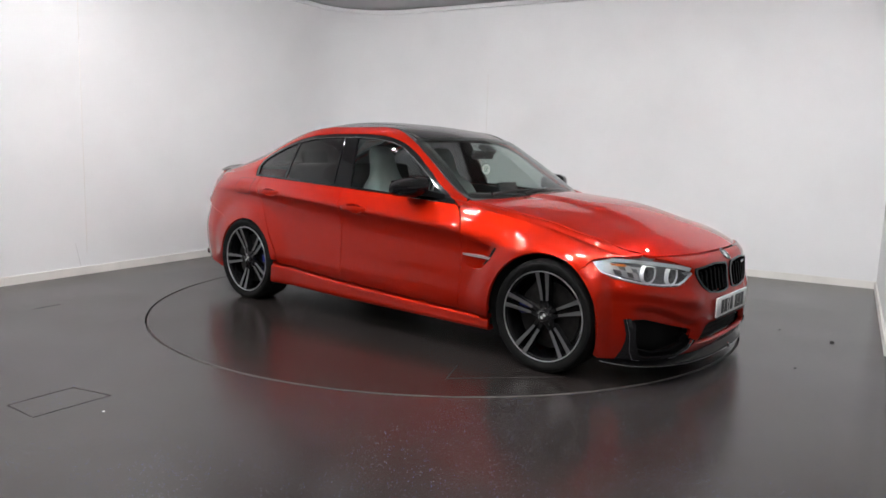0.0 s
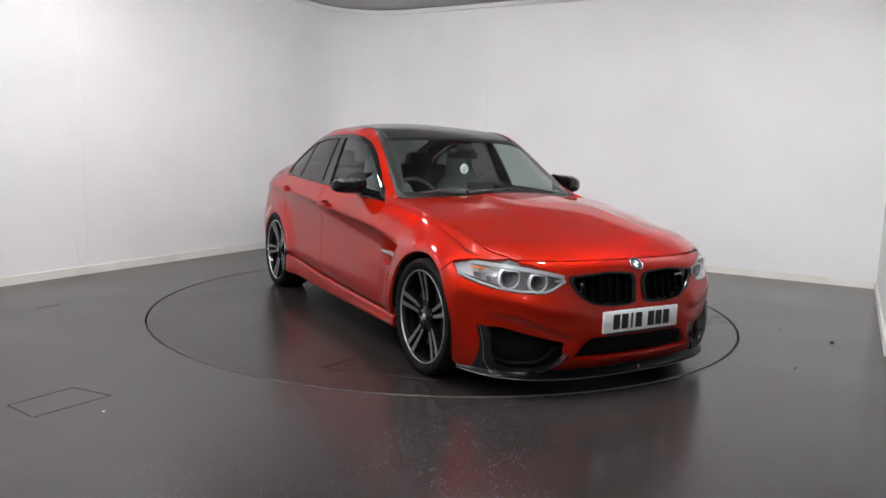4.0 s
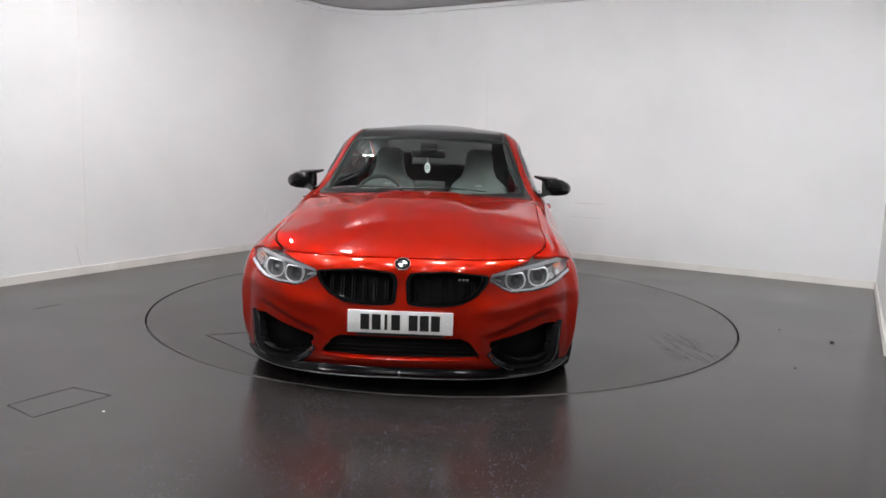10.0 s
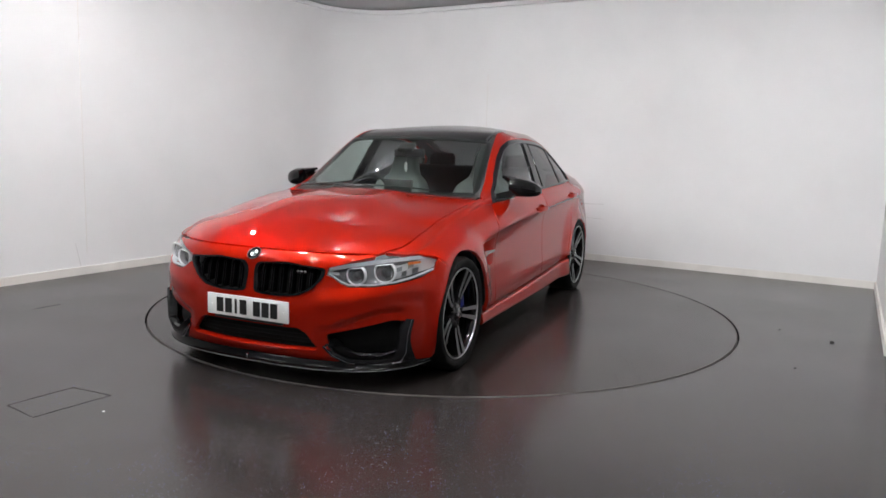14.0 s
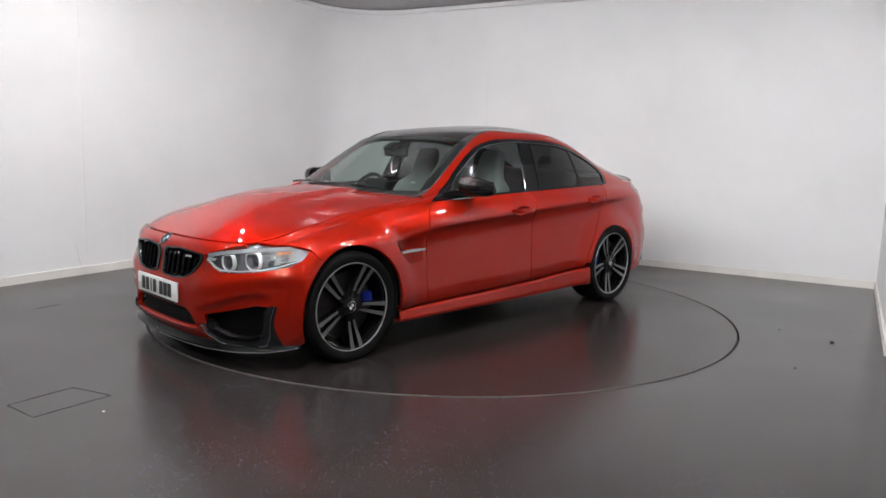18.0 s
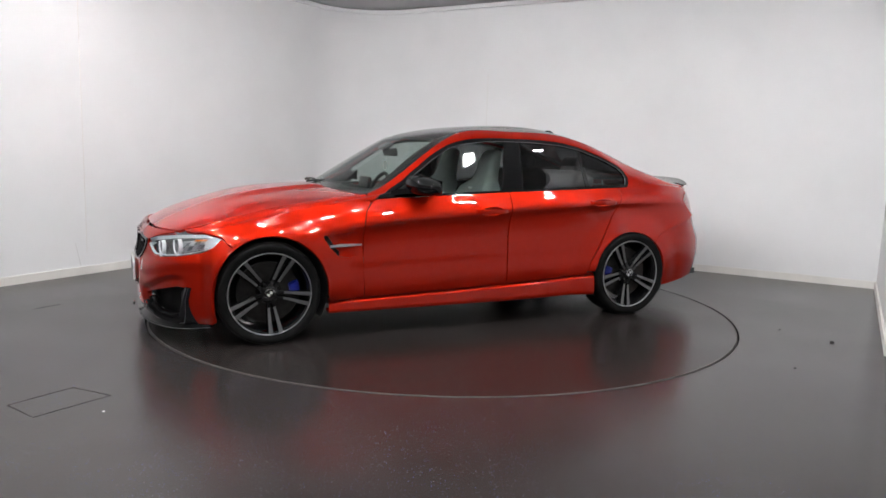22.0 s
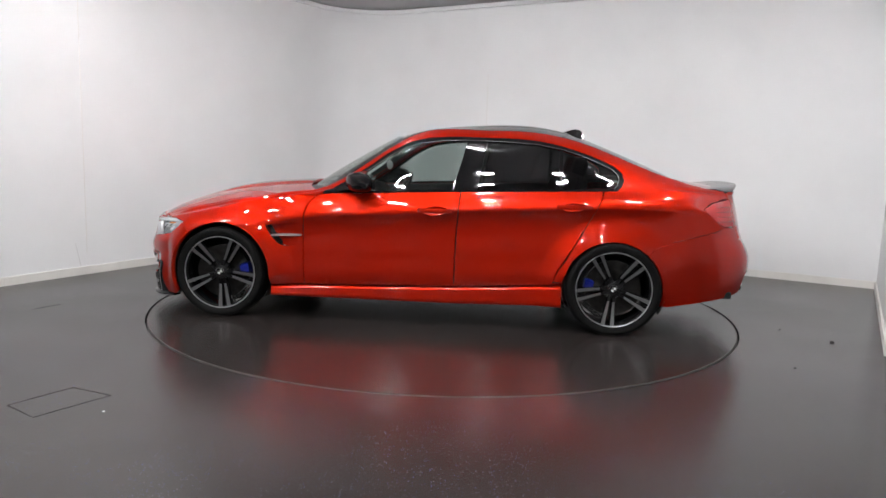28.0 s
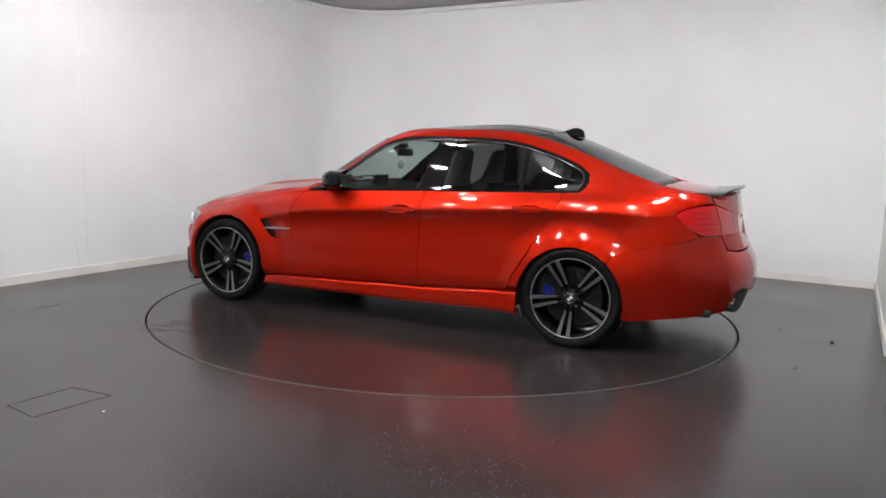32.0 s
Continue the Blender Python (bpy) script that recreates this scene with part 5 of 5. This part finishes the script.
# ---------------------------------------------------------------- wheels
def wheel(x, s, radius, caliper_angle, spin=0.0):
    face = 0.910
    m = Matrix.Translation((x, s * face, 0.324)) @ (Matrix() if s > 0 else Matrix.Rotation(math.pi, 4, "Z"))
    bm = bmesh.new()
    lathe(bm, [(0.256, -0.005), (0.251, -0.016), (0.245, -0.05), (0.240, -0.12), (0.243, -0.225)], 64, m)
    bmesh.ops.recalc_face_normals(bm, faces=bm.faces)
    w = part("wheel", bm, M_RIM, car, "gloss black twin-spoke alloy wheel with machined faces")
    bm = bmesh.new()
    lathe(bm, [(0.2555, -0.006), (0.257, 0.000), (0.260, 0.001), (0.263, -0.005)], 72, m)
    part("rim_lip", bm, M_LIP, w, "bright machined rim lip")
    bm = bmesh.new()
    lathe(bm, [(0.245, -0.02), (0.262, -0.006), (0.272, 0.003), (0.300, 0.009), (0.312, 0.007), (0.315, 0.004), (0.3155, 0.006), (radius - 0.008, -0.006), (radius - 0.002, -0.018), (radius, -0.035), (radius, -0.20), (radius - 0.01, -0.232), (0.29, -0.245), (0.25, -0.22)], 72, m)
    bmesh.ops.recalc_face_normals(bm, faces=bm.faces)
    part("tyre", bm, M_RUBBER, w, "black low-profile tyre")
    for k in range(5):
        a = radians(-90 + spin + 72 * k)
        sp = None
        for side in (-1, 1):
            rows, plate_rows = [], []
            for r, off, wd, d in ((0.045, 0.014, 0.013, -0.026), (0.09, 0.0175, 0.0105, -0.032), (0.13, 0.021, 0.0120, -0.029), (0.20, 0.0275, 0.0150, -0.016), (0.240, 0.031, 0.0175, -0.008), (0.255, 0.032, 0.019, -0.005)):
                c = Vector((math.cos(a), 0, math.sin(a))) * r + Vector((-math.sin(a), 0, math.cos(a))) * (side * off)
                t = Vector((-math.sin(a), 0, math.cos(a))) * wd
                yy = Vector((0, 1, 0))
                rows.append([m @ (c - t * 0.85 + yy * d), m @ (c + t * 0.85 + yy * d), m @ (c + t * 1.1 + yy * (d - 0.012)), m @ (c + t * 0.9 + yy * (d - 0.05)), m @ (c - t * 0.9 + yy * (d - 0.05)), m @ (c - t * 1.1 + yy * (d - 0.012))])
                if r > 0.085:
                    plate_rows.append([m @ (c + t * k + yy * (d + h)) for k, h in ((-0.72, 0.003), (0.72, 0.003), (0.76, -0.004), (-0.76, -0.004))])
            bm = bmesh.new()
            loft(bm, rows, True, True)
            bmesh.ops.recalc_face_normals(bm, faces=bm.faces)
            sp = part("spoke", bm, M_RIM, w)
            bm = bmesh.new()
            loft(bm, plate_rows, True, True)
            bmesh.ops.recalc_face_normals(bm, faces=bm.faces)
            part("spoke_face", bm, M_MACH, w, "machined spoke face", smooth=False)
    bm = bmesh.new()
    lathe(bm, [(0.032, -0.018), (0.042, -0.021), (0.054, -0.032), (0.060, -0.075)], 40, m)
    bmesh.ops.recalc_face_normals(bm, faces=bm.faces)
    part("hub", bm, M_RIM, w)
    badge(w, m @ Matrix.Translation((0, -0.019, 0)), 0.032)
    for k in range(5):
        a = radians(-54 + 72 * k)
        bm = bmesh.new()
        lathe(bm, [(0.001, -0.028), (0.007, -0.028), (0.008, -0.034), (0.011, -0.04)], 8, m @ Matrix.Translation((0.050 * math.cos(a), 0, 0.050 * math.sin(a))))
        part("wheel_bolt", bm, M_STEEL, w)
    bm = bmesh.new()
    lathe(bm, [(0.075, -0.085), (0.195, -0.085), (0.195, -0.115), (0.075, -0.115)], 48, m, True)
    bmesh.ops.recalc_face_normals(bm, faces=bm.faces)
    part("brake_disc", bm, M_STEEL, w, "dull steel brake disc")
    bm = bmesh.new()
    rows = []
    for k in range(9):
        a = radians(caliper_angle - 14 + 3.5 * k) if s > 0 else radians(180 - caliper_angle - 14 + 3.5 * k)
        e = 0.012 if k in (0, 8) else 0.0
        c = Vector((math.cos(a), 0, math.sin(a)))
        rows.append([m @ (c * (0.135 + e) + Vector((0, -0.066 - e, 0))), m @ (c * (0.165) + Vector((0, -0.058 - e, 0))), m @ (c * (0.198 - e) + Vector((0, -0.066 - e, 0))), m @ (c * (0.205 - e) + Vector((0, -0.14, 0))), m @ (c * 0.13 + Vector((0, -0.14, 0)))])
    loft(bm, rows, True, True)
    bmesh.ops.recalc_face_normals(bm, faces=bm.faces)
    part("brake_caliper", bm, M_BLUE, w, "blue painted brake caliper")
    # arch liner
    bm = bmesh.new()
    R = 0.372 if x > 0 else 0.355
    rows = []
    for yy in (-0.045, -0.14, -0.36):
        rows.append([m @ Vector((R * math.cos(radians(-28 + 236 * k / 28)), yy + 0.02, R * math.sin(radians(-28 + 236 * k / 28)))) for k in range(29)])
    rows.append([m @ Vector((0.02 * math.cos(radians(-28 + 236 * k / 28)), -0.34 + 0.02, 0.02 * math.sin(radians(-28 + 236 * k / 28)))) for k in range(29)])
    loft(bm, rows)
    part("arch_liner", bm, M_PLASTIC, car)


wheel(FX, 1, 0.328, 172, -8)
wheel(FX, -1, 0.328, 172, 177)
wheel(RX, 1, 0.332, 6, 7)
wheel(RX, -1, 0.332, 6, 12)

# underside and inner sills
bm = bmesh.new()
box(bm, (1.95, 1.60, 0.05), pose(0, 0, 0.205), 0.01)
box(bm, (0.55, 1.05, 0.05), pose(1.35, 0, 0.20), 0.01)
box(bm, (0.30, 1.05, 0.04), pose(1.88, 0, 0.18), 0.01)
box(bm, (1.05, 1.05, 0.05), pose(-1.45, 0, 0.25), 0.01)
box(bm, (0.40, 1.45, 0.05), pose(-2.05, 0, 0.285), 0.01)
part("underbody", bm, M_PLASTIC, car)
for x, w, h, z in ((0.90, 1.45, 0.60, 0.55), (1.85, 1.1, 0.50, 0.42), (-1.05, 1.4, 0.55, 0.60), (-2.15, 1.2, 0.55, 0.55)):
    bm = bmesh.new()
    box(bm, (0.05, w, h), pose(x, 0, z), 0.01)
    part("bulkhead", bm, M_PLASTIC, car)

# ---------------------------------------------------------------- mirrors, handles, wipers
for s in (1, -1):
    rows = []
    for t, cx, cz, hx, hz in ((0.0, 0.405, 1.016, 0.050, 0.040), (0.08, 0.400, 1.016, 0.090, 0.062), (0.35, 0.382, 1.012, 0.100, 0.066), (0.65, 0.366, 1.006, 0.092, 0.058), (0.88, 0.348, 1.000, 0.064, 0.043), (1.0, 0.335, 0.996, 0.026, 0.020)):
        y = 0.838 + 0.200 * t
        ring = []
        for k in range(20):
            a = 2 * math.pi * k / 20
            c, sn = math.cos(a), math.sin(a)
            px = cx + hx * (abs(c) ** 0.75) * (1 if c > 0 else -0.9)
            pz = cz + hz * (abs(sn) ** 0.7) * (1 if sn > 0 else -1) - 0.012 * (1 - c) * 0.5
            ring.append(Vector((px, s * y * 1.0, pz)))
        rows.append(ring)
    bm = bmesh.new()
    loft(bm, rows, True, True)
    # pointed upper corner beside the window
    horn = [(0.93, 0.390, 1.044, 0.070, 0.030), (0.86, 0.385, 1.052, 0.060, 0.026), (0.82, 0.378, 1.064, 0.040, 0.017), (0.770, 0.368, 1.077, 0.020, 0.008)]
    loft(bm, [[Vector((cx + dx * hx, s * y, cz + dz * hz)) for dx, dz in ((1, -1), (1, 0.4), (0.3, 1), (-0.6, 0.7), (-0.7, -1))] for y, cx, cz, hx, hz in horn], True, True)
    bmesh.ops.recalc_face_normals(bm, faces=bm.faces)
    mir = part("door_mirror", bm, M_BLACK, car, "gloss black door mirror")
    bm = bmesh.new()
    rows = [[Vector((x, s * y, z)) for x, z in ((0.58 - 0.13 * t, 0.932 + 0.025 * t), (0.43 - 0.08 * t, 0.928 + 0.03 * t), (0.43 - 0.08 * t, 0.958 + 0.035 * t), (0.58 - 0.13 * t, 0.968 + 0.03 * t))] for t, y in ((0, 0.80), (0.5, 0.845), (1, 0.90))]
    loft(bm, rows, True, True)
    bmesh.ops.recalc_face_normals(bm, faces=bm.faces)
    part("mirror_foot", bm, M_BLACK, mir)
    bm = bmesh.new()
    ring = [[Vector((0.286 - 0.004 * t, s * (0.835 + 0.17 * t), 1.004 + h * (0.048 - 0.012 * t))) for h in (-1, -0.6, 0.6, 1)] for t in (0.0, 0.3, 0.6, 0.9)]
    loft(bm, ring)
    part("mirror_glass", bm, M_CHROME, mir, "mirror glass")
    # corner plate ahead of the front side window
    panel("mirror_corner", xz([(0.655, 0.930), (0.565, 0.972), (0.50, 0.960), (0.50, 0.944), (0.60, 0.928)]), on_side(s, -0.002), M_BLACK, mir, 0.03, 0.008)


def handle(x0, x1, z, s):
    zc = z
    bm = bmesh.new()
    rows = []
    for k in range(11):
        t = k / 10
        x = x0 + (x1 - x0) * t
        y = hull(x, at_z(x, zc))[1]
        out = 0.006 + 0.034 * (1 - (2 * t - 1) ** 4)
        h = 0.012 + 0.005 * (1 - (2 * t - 1) ** 2)
        th = 0.010
        rows.append([Vector((x, s * (y + out), zc + h)), Vector((x, s * (y + out + 0.004), zc)), Vector((x, s * (y + out), zc - h)), Vector((x, s * (y + out - th), zc - h * 0.8)), Vector((x, s * (y + out - th), zc + h * 0.8))])
    loft(bm, rows, True, True)
    bmesh.ops.recalc_face_normals(bm, faces=bm.faces)
    return part("door_handle", bm, M_PAINT, car)


for s in (1, -1):
    handle(-0.028, -0.272, 0.829, s)
    handle(-0.990, -1.228, 0.886, s)
for x0, y0, x1, y1 in ((0.87, -0.30, 0.745, 0.42), (0.81, -0.60, 0.85, 0.02)):
    bm = bmesh.new()
    pts = []
    for k in range(9):
        t = k / 8
        x, y = x0 + (x1 - x0) * t, y0 + (y1 - y0) * t
        pts.append((x, y, 0.976 + 0.020 * math.sin(math.pi * t)))
    tube(bm, pts, [0.010, 0.009, 0.008, 0.007, 0.006, 0.006, 0.005, 0.005, 0.004], 6)
    part("wiper", bm, M_PLASTIC, car, "black wiper arm")

# ---------------------------------------------------------------- cabin
def seat(y, name, mat, x=-0.22, top=1.26):
    rows = []
    for z, w, d, back in ((0.50, 0.22, 0.09, 0.00), (0.62, 0.245, 0.10, -0.02), (0.78, 0.25, 0.105, -0.06), (0.90, 0.245, 0.095, -0.10), (0.97, 0.215, 0.08, -0.125), (1.03, 0.145, 0.065, -0.145), (1.10, 0.118, 0.06, -0.165), (1.20, 0.110, 0.055, -0.19), (top - 0.02, 0.095, 0.045, -0.205), (top, 0.06, 0.02, -0.21)):
        ring = []
        for k in range(20):
            a = 2 * math.pi * k / 20
            c, sn = math.cos(a), math.sin(a)
            px = d * (abs(c) ** 0.7) * (1 if c > 0 else -1)
            py = w * (abs(sn) ** 0.55) * (1 if sn > 0 else -1)
            bol = 0.045 * smooth((abs(py) / w - 0.6) / 0.3) if c > 0.0 and z < 1.0 else 0.0
            ring.append(Vector((x + back + px + bol, y + py, z)))
        rows.append(ring)
    bm = bmesh.new()
    loft(bm, rows, True, True)
    bmesh.ops.recalc_face_normals(bm, faces=bm.faces)
    b = part(name, bm, mat, car, "pale grey leather sports seat")
    bm = bmesh.new()
    box(bm, (0.50, 0.50, 0.16), pose(x + 0.30, y, 0.46, 0, -6, 0), 0.05, 3)
    part("seat_cushion", bm, mat, b)
    bm = bmesh.new()
    loft(bm, [[Vector((x + back - 0.035 - d * 0.92 * math.cos(math.pi * (k / 10 - 0.5)) ** 0.6, y + 0.97 * w * math.copysign(abs(math.sin(math.pi * (k / 10 - 0.5))) ** 0.7, k - 5), z)) for k in range(11)] for z, w, d, back in ((0.45, 0.20, 0.08, 0.0), (0.62, 0.24, 0.10, -0.02), (0.80, 0.25, 0.105, -0.065), (0.92, 0.24, 0.09, -0.105), (0.99, 0.19, 0.07, -0.13))])
    part("seat_shell", bm, M_PLASTIC, b, "dark seat back shell")
    bm = bmesh.new()
    box(bm, (0.004, 0.055, 0.016), pose(x - 0.018, y, 0.965, 0, -20, 0), 0.001)
    part("seat_badge", bm, M_WHITE, b, "small pale badge plate")
    return b


seat(0.37, "seat", M_LEATHER)
seat(-0.37, "seat", M_LEATHER)
bm = bmesh.new()
box(bm, (0.20, 1.30, 0.72), pose(-1.04, 0, 0.755, 0, -16, 0), 0.06, 3)
bench = part("rear_bench", bm, M_DARKLEATHER, car, "dark rear bench seat")
for y in (0.38, -0.38):
    bm = bmesh.new()
    box(bm, (0.10, 0.25, 0.19), pose(-1.17, y, 1.13, 0, -14, 0), 0.045, 3)
    part("headrest", bm, M_DARKLEATHER, bench)
bm = bmesh.new()
rows = []
for k in range(15):
    u = -1 + 2 * k / 14
    hump = 0.025 * math.exp(-((0.70 * u + 0.37) / 0.16) ** 2)
    rows.append([Vector((0.82 - 0.18 * u * u, 0.68 * u, 0.945)), Vector((0.60, 0.71 * u, 0.950 + hump * 0.7)), Vector((0.50, 0.72 * u, 0.940 + hump)), Vector((0.42, 0.72 * u, 0.880)), Vector((0.46, 0.72 * u, 0.70)), Vector((0.60, 0.72 * u, 0.45))])
loft(bm, rows)
dash = part("dashboard", bm, M_DASH, car, "black soft-touch dashboard")
bm = bmesh.new()
box(bm, (0.03, 0.22, 0.085), pose(0.50, 0.02, 0.985, 0, -12, 0), 0.008)
part("screen", bm, M_TRIMBLK, dash)
bm = bmesh.new()
m = Matrix.Translation((0.27, -0.37, 0.875)) @ Matrix.Rotation(radians(90), 4, "Z") @ Matrix.Rotation(radians(-25), 4, "X")
tube(bm, [m @ Vector((0.180 * math.cos(2 * math.pi * k / 40), 0, 0.180 * math.sin(2 * math.pi * k / 40))) for k in range(40)], 0.015, 8, True)
for a in (0, 180, 270):
    tube(bm, [m @ Vector((0.03 * math.cos(radians(a)), -0.01, 0.03 * math.sin(radians(a)))), m @ Vector((0.178 * math.cos(radians(a)), 0, 0.178 * math.sin(radians(a))))], 0.014, 6)
lathe(bm, [(0.001, 0.02), (0.05, 0.015), (0.06, -0.02)], 20, m)
part("steering_wheel", bm, M_DASH, car, "black three-spoke steering wheel")
bm = bmesh.new()
box(bm, (0.035, 0.25, 0.065), pose(0.285, -0.005, 1.219, 0, 10, 0), 0.016, 3)
rvm = part("rear_view_mirror", bm, M_TRIMBLK, car, "black rear-view mirror")
bm = bmesh.new()
tube(bm, [(0.295, -0.005, 1.235), (0.315, -0.005, 1.275)], 0.012, 8)
box(bm, (0.09, 0.12, 0.035), pose(0.325, -0.005, 1.262, 0, 30, 0), 0.01)
part("mirror_stalk", bm, M_TRIMBLK, rvm)
bm = bmesh.new()
lathe(bm, [(0.0005, 0.002), (0.030, 0.002), (0.031, 0.0), (0.030, -0.002), (0.0005, -0.002)], 24, Matrix.Translation((0.325, -0.01, 1.115)) @ Matrix.Diagonal((1, 1, 1.2, 1)) @ Matrix.Rotation(radians(-135), 4, "Z"))
tag = part("hanging_tag", bm, M_WHITE, car, "round white air freshener on a string")
for k in range(4):
    bm = bmesh.new()
    box(bm, (0.0006, 0.034 - 0.004 * abs(k - 1.5), 0.004), pose(0.3271, -0.0121, 1.132 - 0.011 * k, 0, 0, -45))
    part("tag_bar", bm, M_TAGINK, tag, smooth=False)
bm = bmesh.new()
tube(bm, [(0.325, -0.01, 1.158), (0.300, -0.008, 1.205)], 0.0012, 5)
part("string", bm, M_WHITE, tag)
# door cards, headlining and parcel shelf
for s in (1, -1):
    bm = bmesh.new()
    loft(bm, [[Vector((x, s * 0.795, 0.25)), Vector((x, s * 0.80, 0.55)), Vector((x, s * 0.795, 0.80)), Vector((x, s * 0.785, belt(x) - 0.01)), Vector((x, s * 0.825, belt(x) - 0.005))] for x in (0.80, 0.4, 0.0, -0.4, -0.8, -1.3)])
    part("door_card", bm, M_DARKLEATHER, car, "dark door trim")
bm = bmesh.new()
rows = []
for k in range(13):
    x = 0.05 - 1.15 * k / 12
    P, _ = section(x)
    rows.append([Vector((x, P[9][0] * v, (P[11][1] + (P[9][1] - P[11][1]) * abs(v) ** 2.2) - 0.035 - 0.02 * abs(v) ** 4)) for v in np.linspace(-0.98, 0.98, 9)])
loft(bm, rows)
part("headlining", bm, M_DARKLEATHER, car, "dark headlining")
bm = bmesh.new()
box(bm, (0.80, 1.15, 0.02), pose(-1.50, 0, 1.058, 0, 0, 0), 0.0)
part("parcel_shelf", bm, M_DARKLEATHER, car)

# ---------------------------------------------------------------- marks on the floor and the disc
# access hatch in the floor by the wall, and a short slot
hatch = [(-2.03, 3.25), (-1.83, 3.11), (-1.62, 3.42), (-1.86, 3.52)]
for name, pts in (("floor_hatch", hatch[1:3]), ("floor_slot", [(-3.0, 5.19), (-2.9, 5.36)])):
    tagged(seam(name, pts, None, M_SEAM), "thin dark joint of a floor hatch" if name == "floor_hatch" else "short dark slot in the floor", "floor joint", kind="structure")
tagged(seam("floor_hatch", hatch[2:] + hatch[:2], None, M_FAINT, 0.003), "faint joint of a floor hatch", "floor joint", kind="structure")
cut = [(1.150, -1.258), (1.258, -1.493), (1.72, -1.00)]
seam("joint", cut, turntable, M_SEAM, 0.005)
rnd = random.Random(5)
bm = bmesh.new()
for k in range(26):
    # dry tyre scuffs on the disc
    x, y = 1.10 + rnd.uniform(-0.28, 0.28), 1.66 + rnd.uniform(-0.16, 0.16)
    box(bm, (rnd.uniform(0.05, 0.30), rnd.uniform(0.001, 0.004), 0.0006), pose(x, y, 0.0006, 0, 0, 12 + rnd.uniform(-6, 6)))
tagged(finish("scuff_marks", bm, M_SCUFF, turntable, smooth=False), kind="stuff")
for x, y, s in ((2.72, 4.87, 0.016), (2.51, 5.21, 0.008), (2.153, 4.229, 0.008), (-1.555, 3.20, 0.007)):
    bm = bmesh.new()
    bmesh.ops.create_icosphere(bm, subdivisions=2, radius=s)
    for v in bm.verts:
        v.co *= 1 + 0.35 * noise.noise(v.co * 90)
        v.co.z *= 0.35
    ob = finish("grit_crumb", bm, M_WHITE if x < 0 else M_GAP)
    ob.location = (x, y, s * 0.3)
    tagged(ob, "small loose crumb of grit on the floor", "crumb")


# ---------------------------------------------------------------- what moves: the turntable carries the car round
def motions():
    rows_car, rows_table = [], []
    for i in range(33):
        a = heading(i)
        base = pose(AXIS[0], AXIS[1], 0, 0, 0, a)
        rows_table.append((float(i), base))
        rows_car.append((float(i), base @ pose(CAR_OFF[0], CAR_OFF[1], 0)))
    walk(turntable, rows_table)
    walk(car, rows_car)


motions()
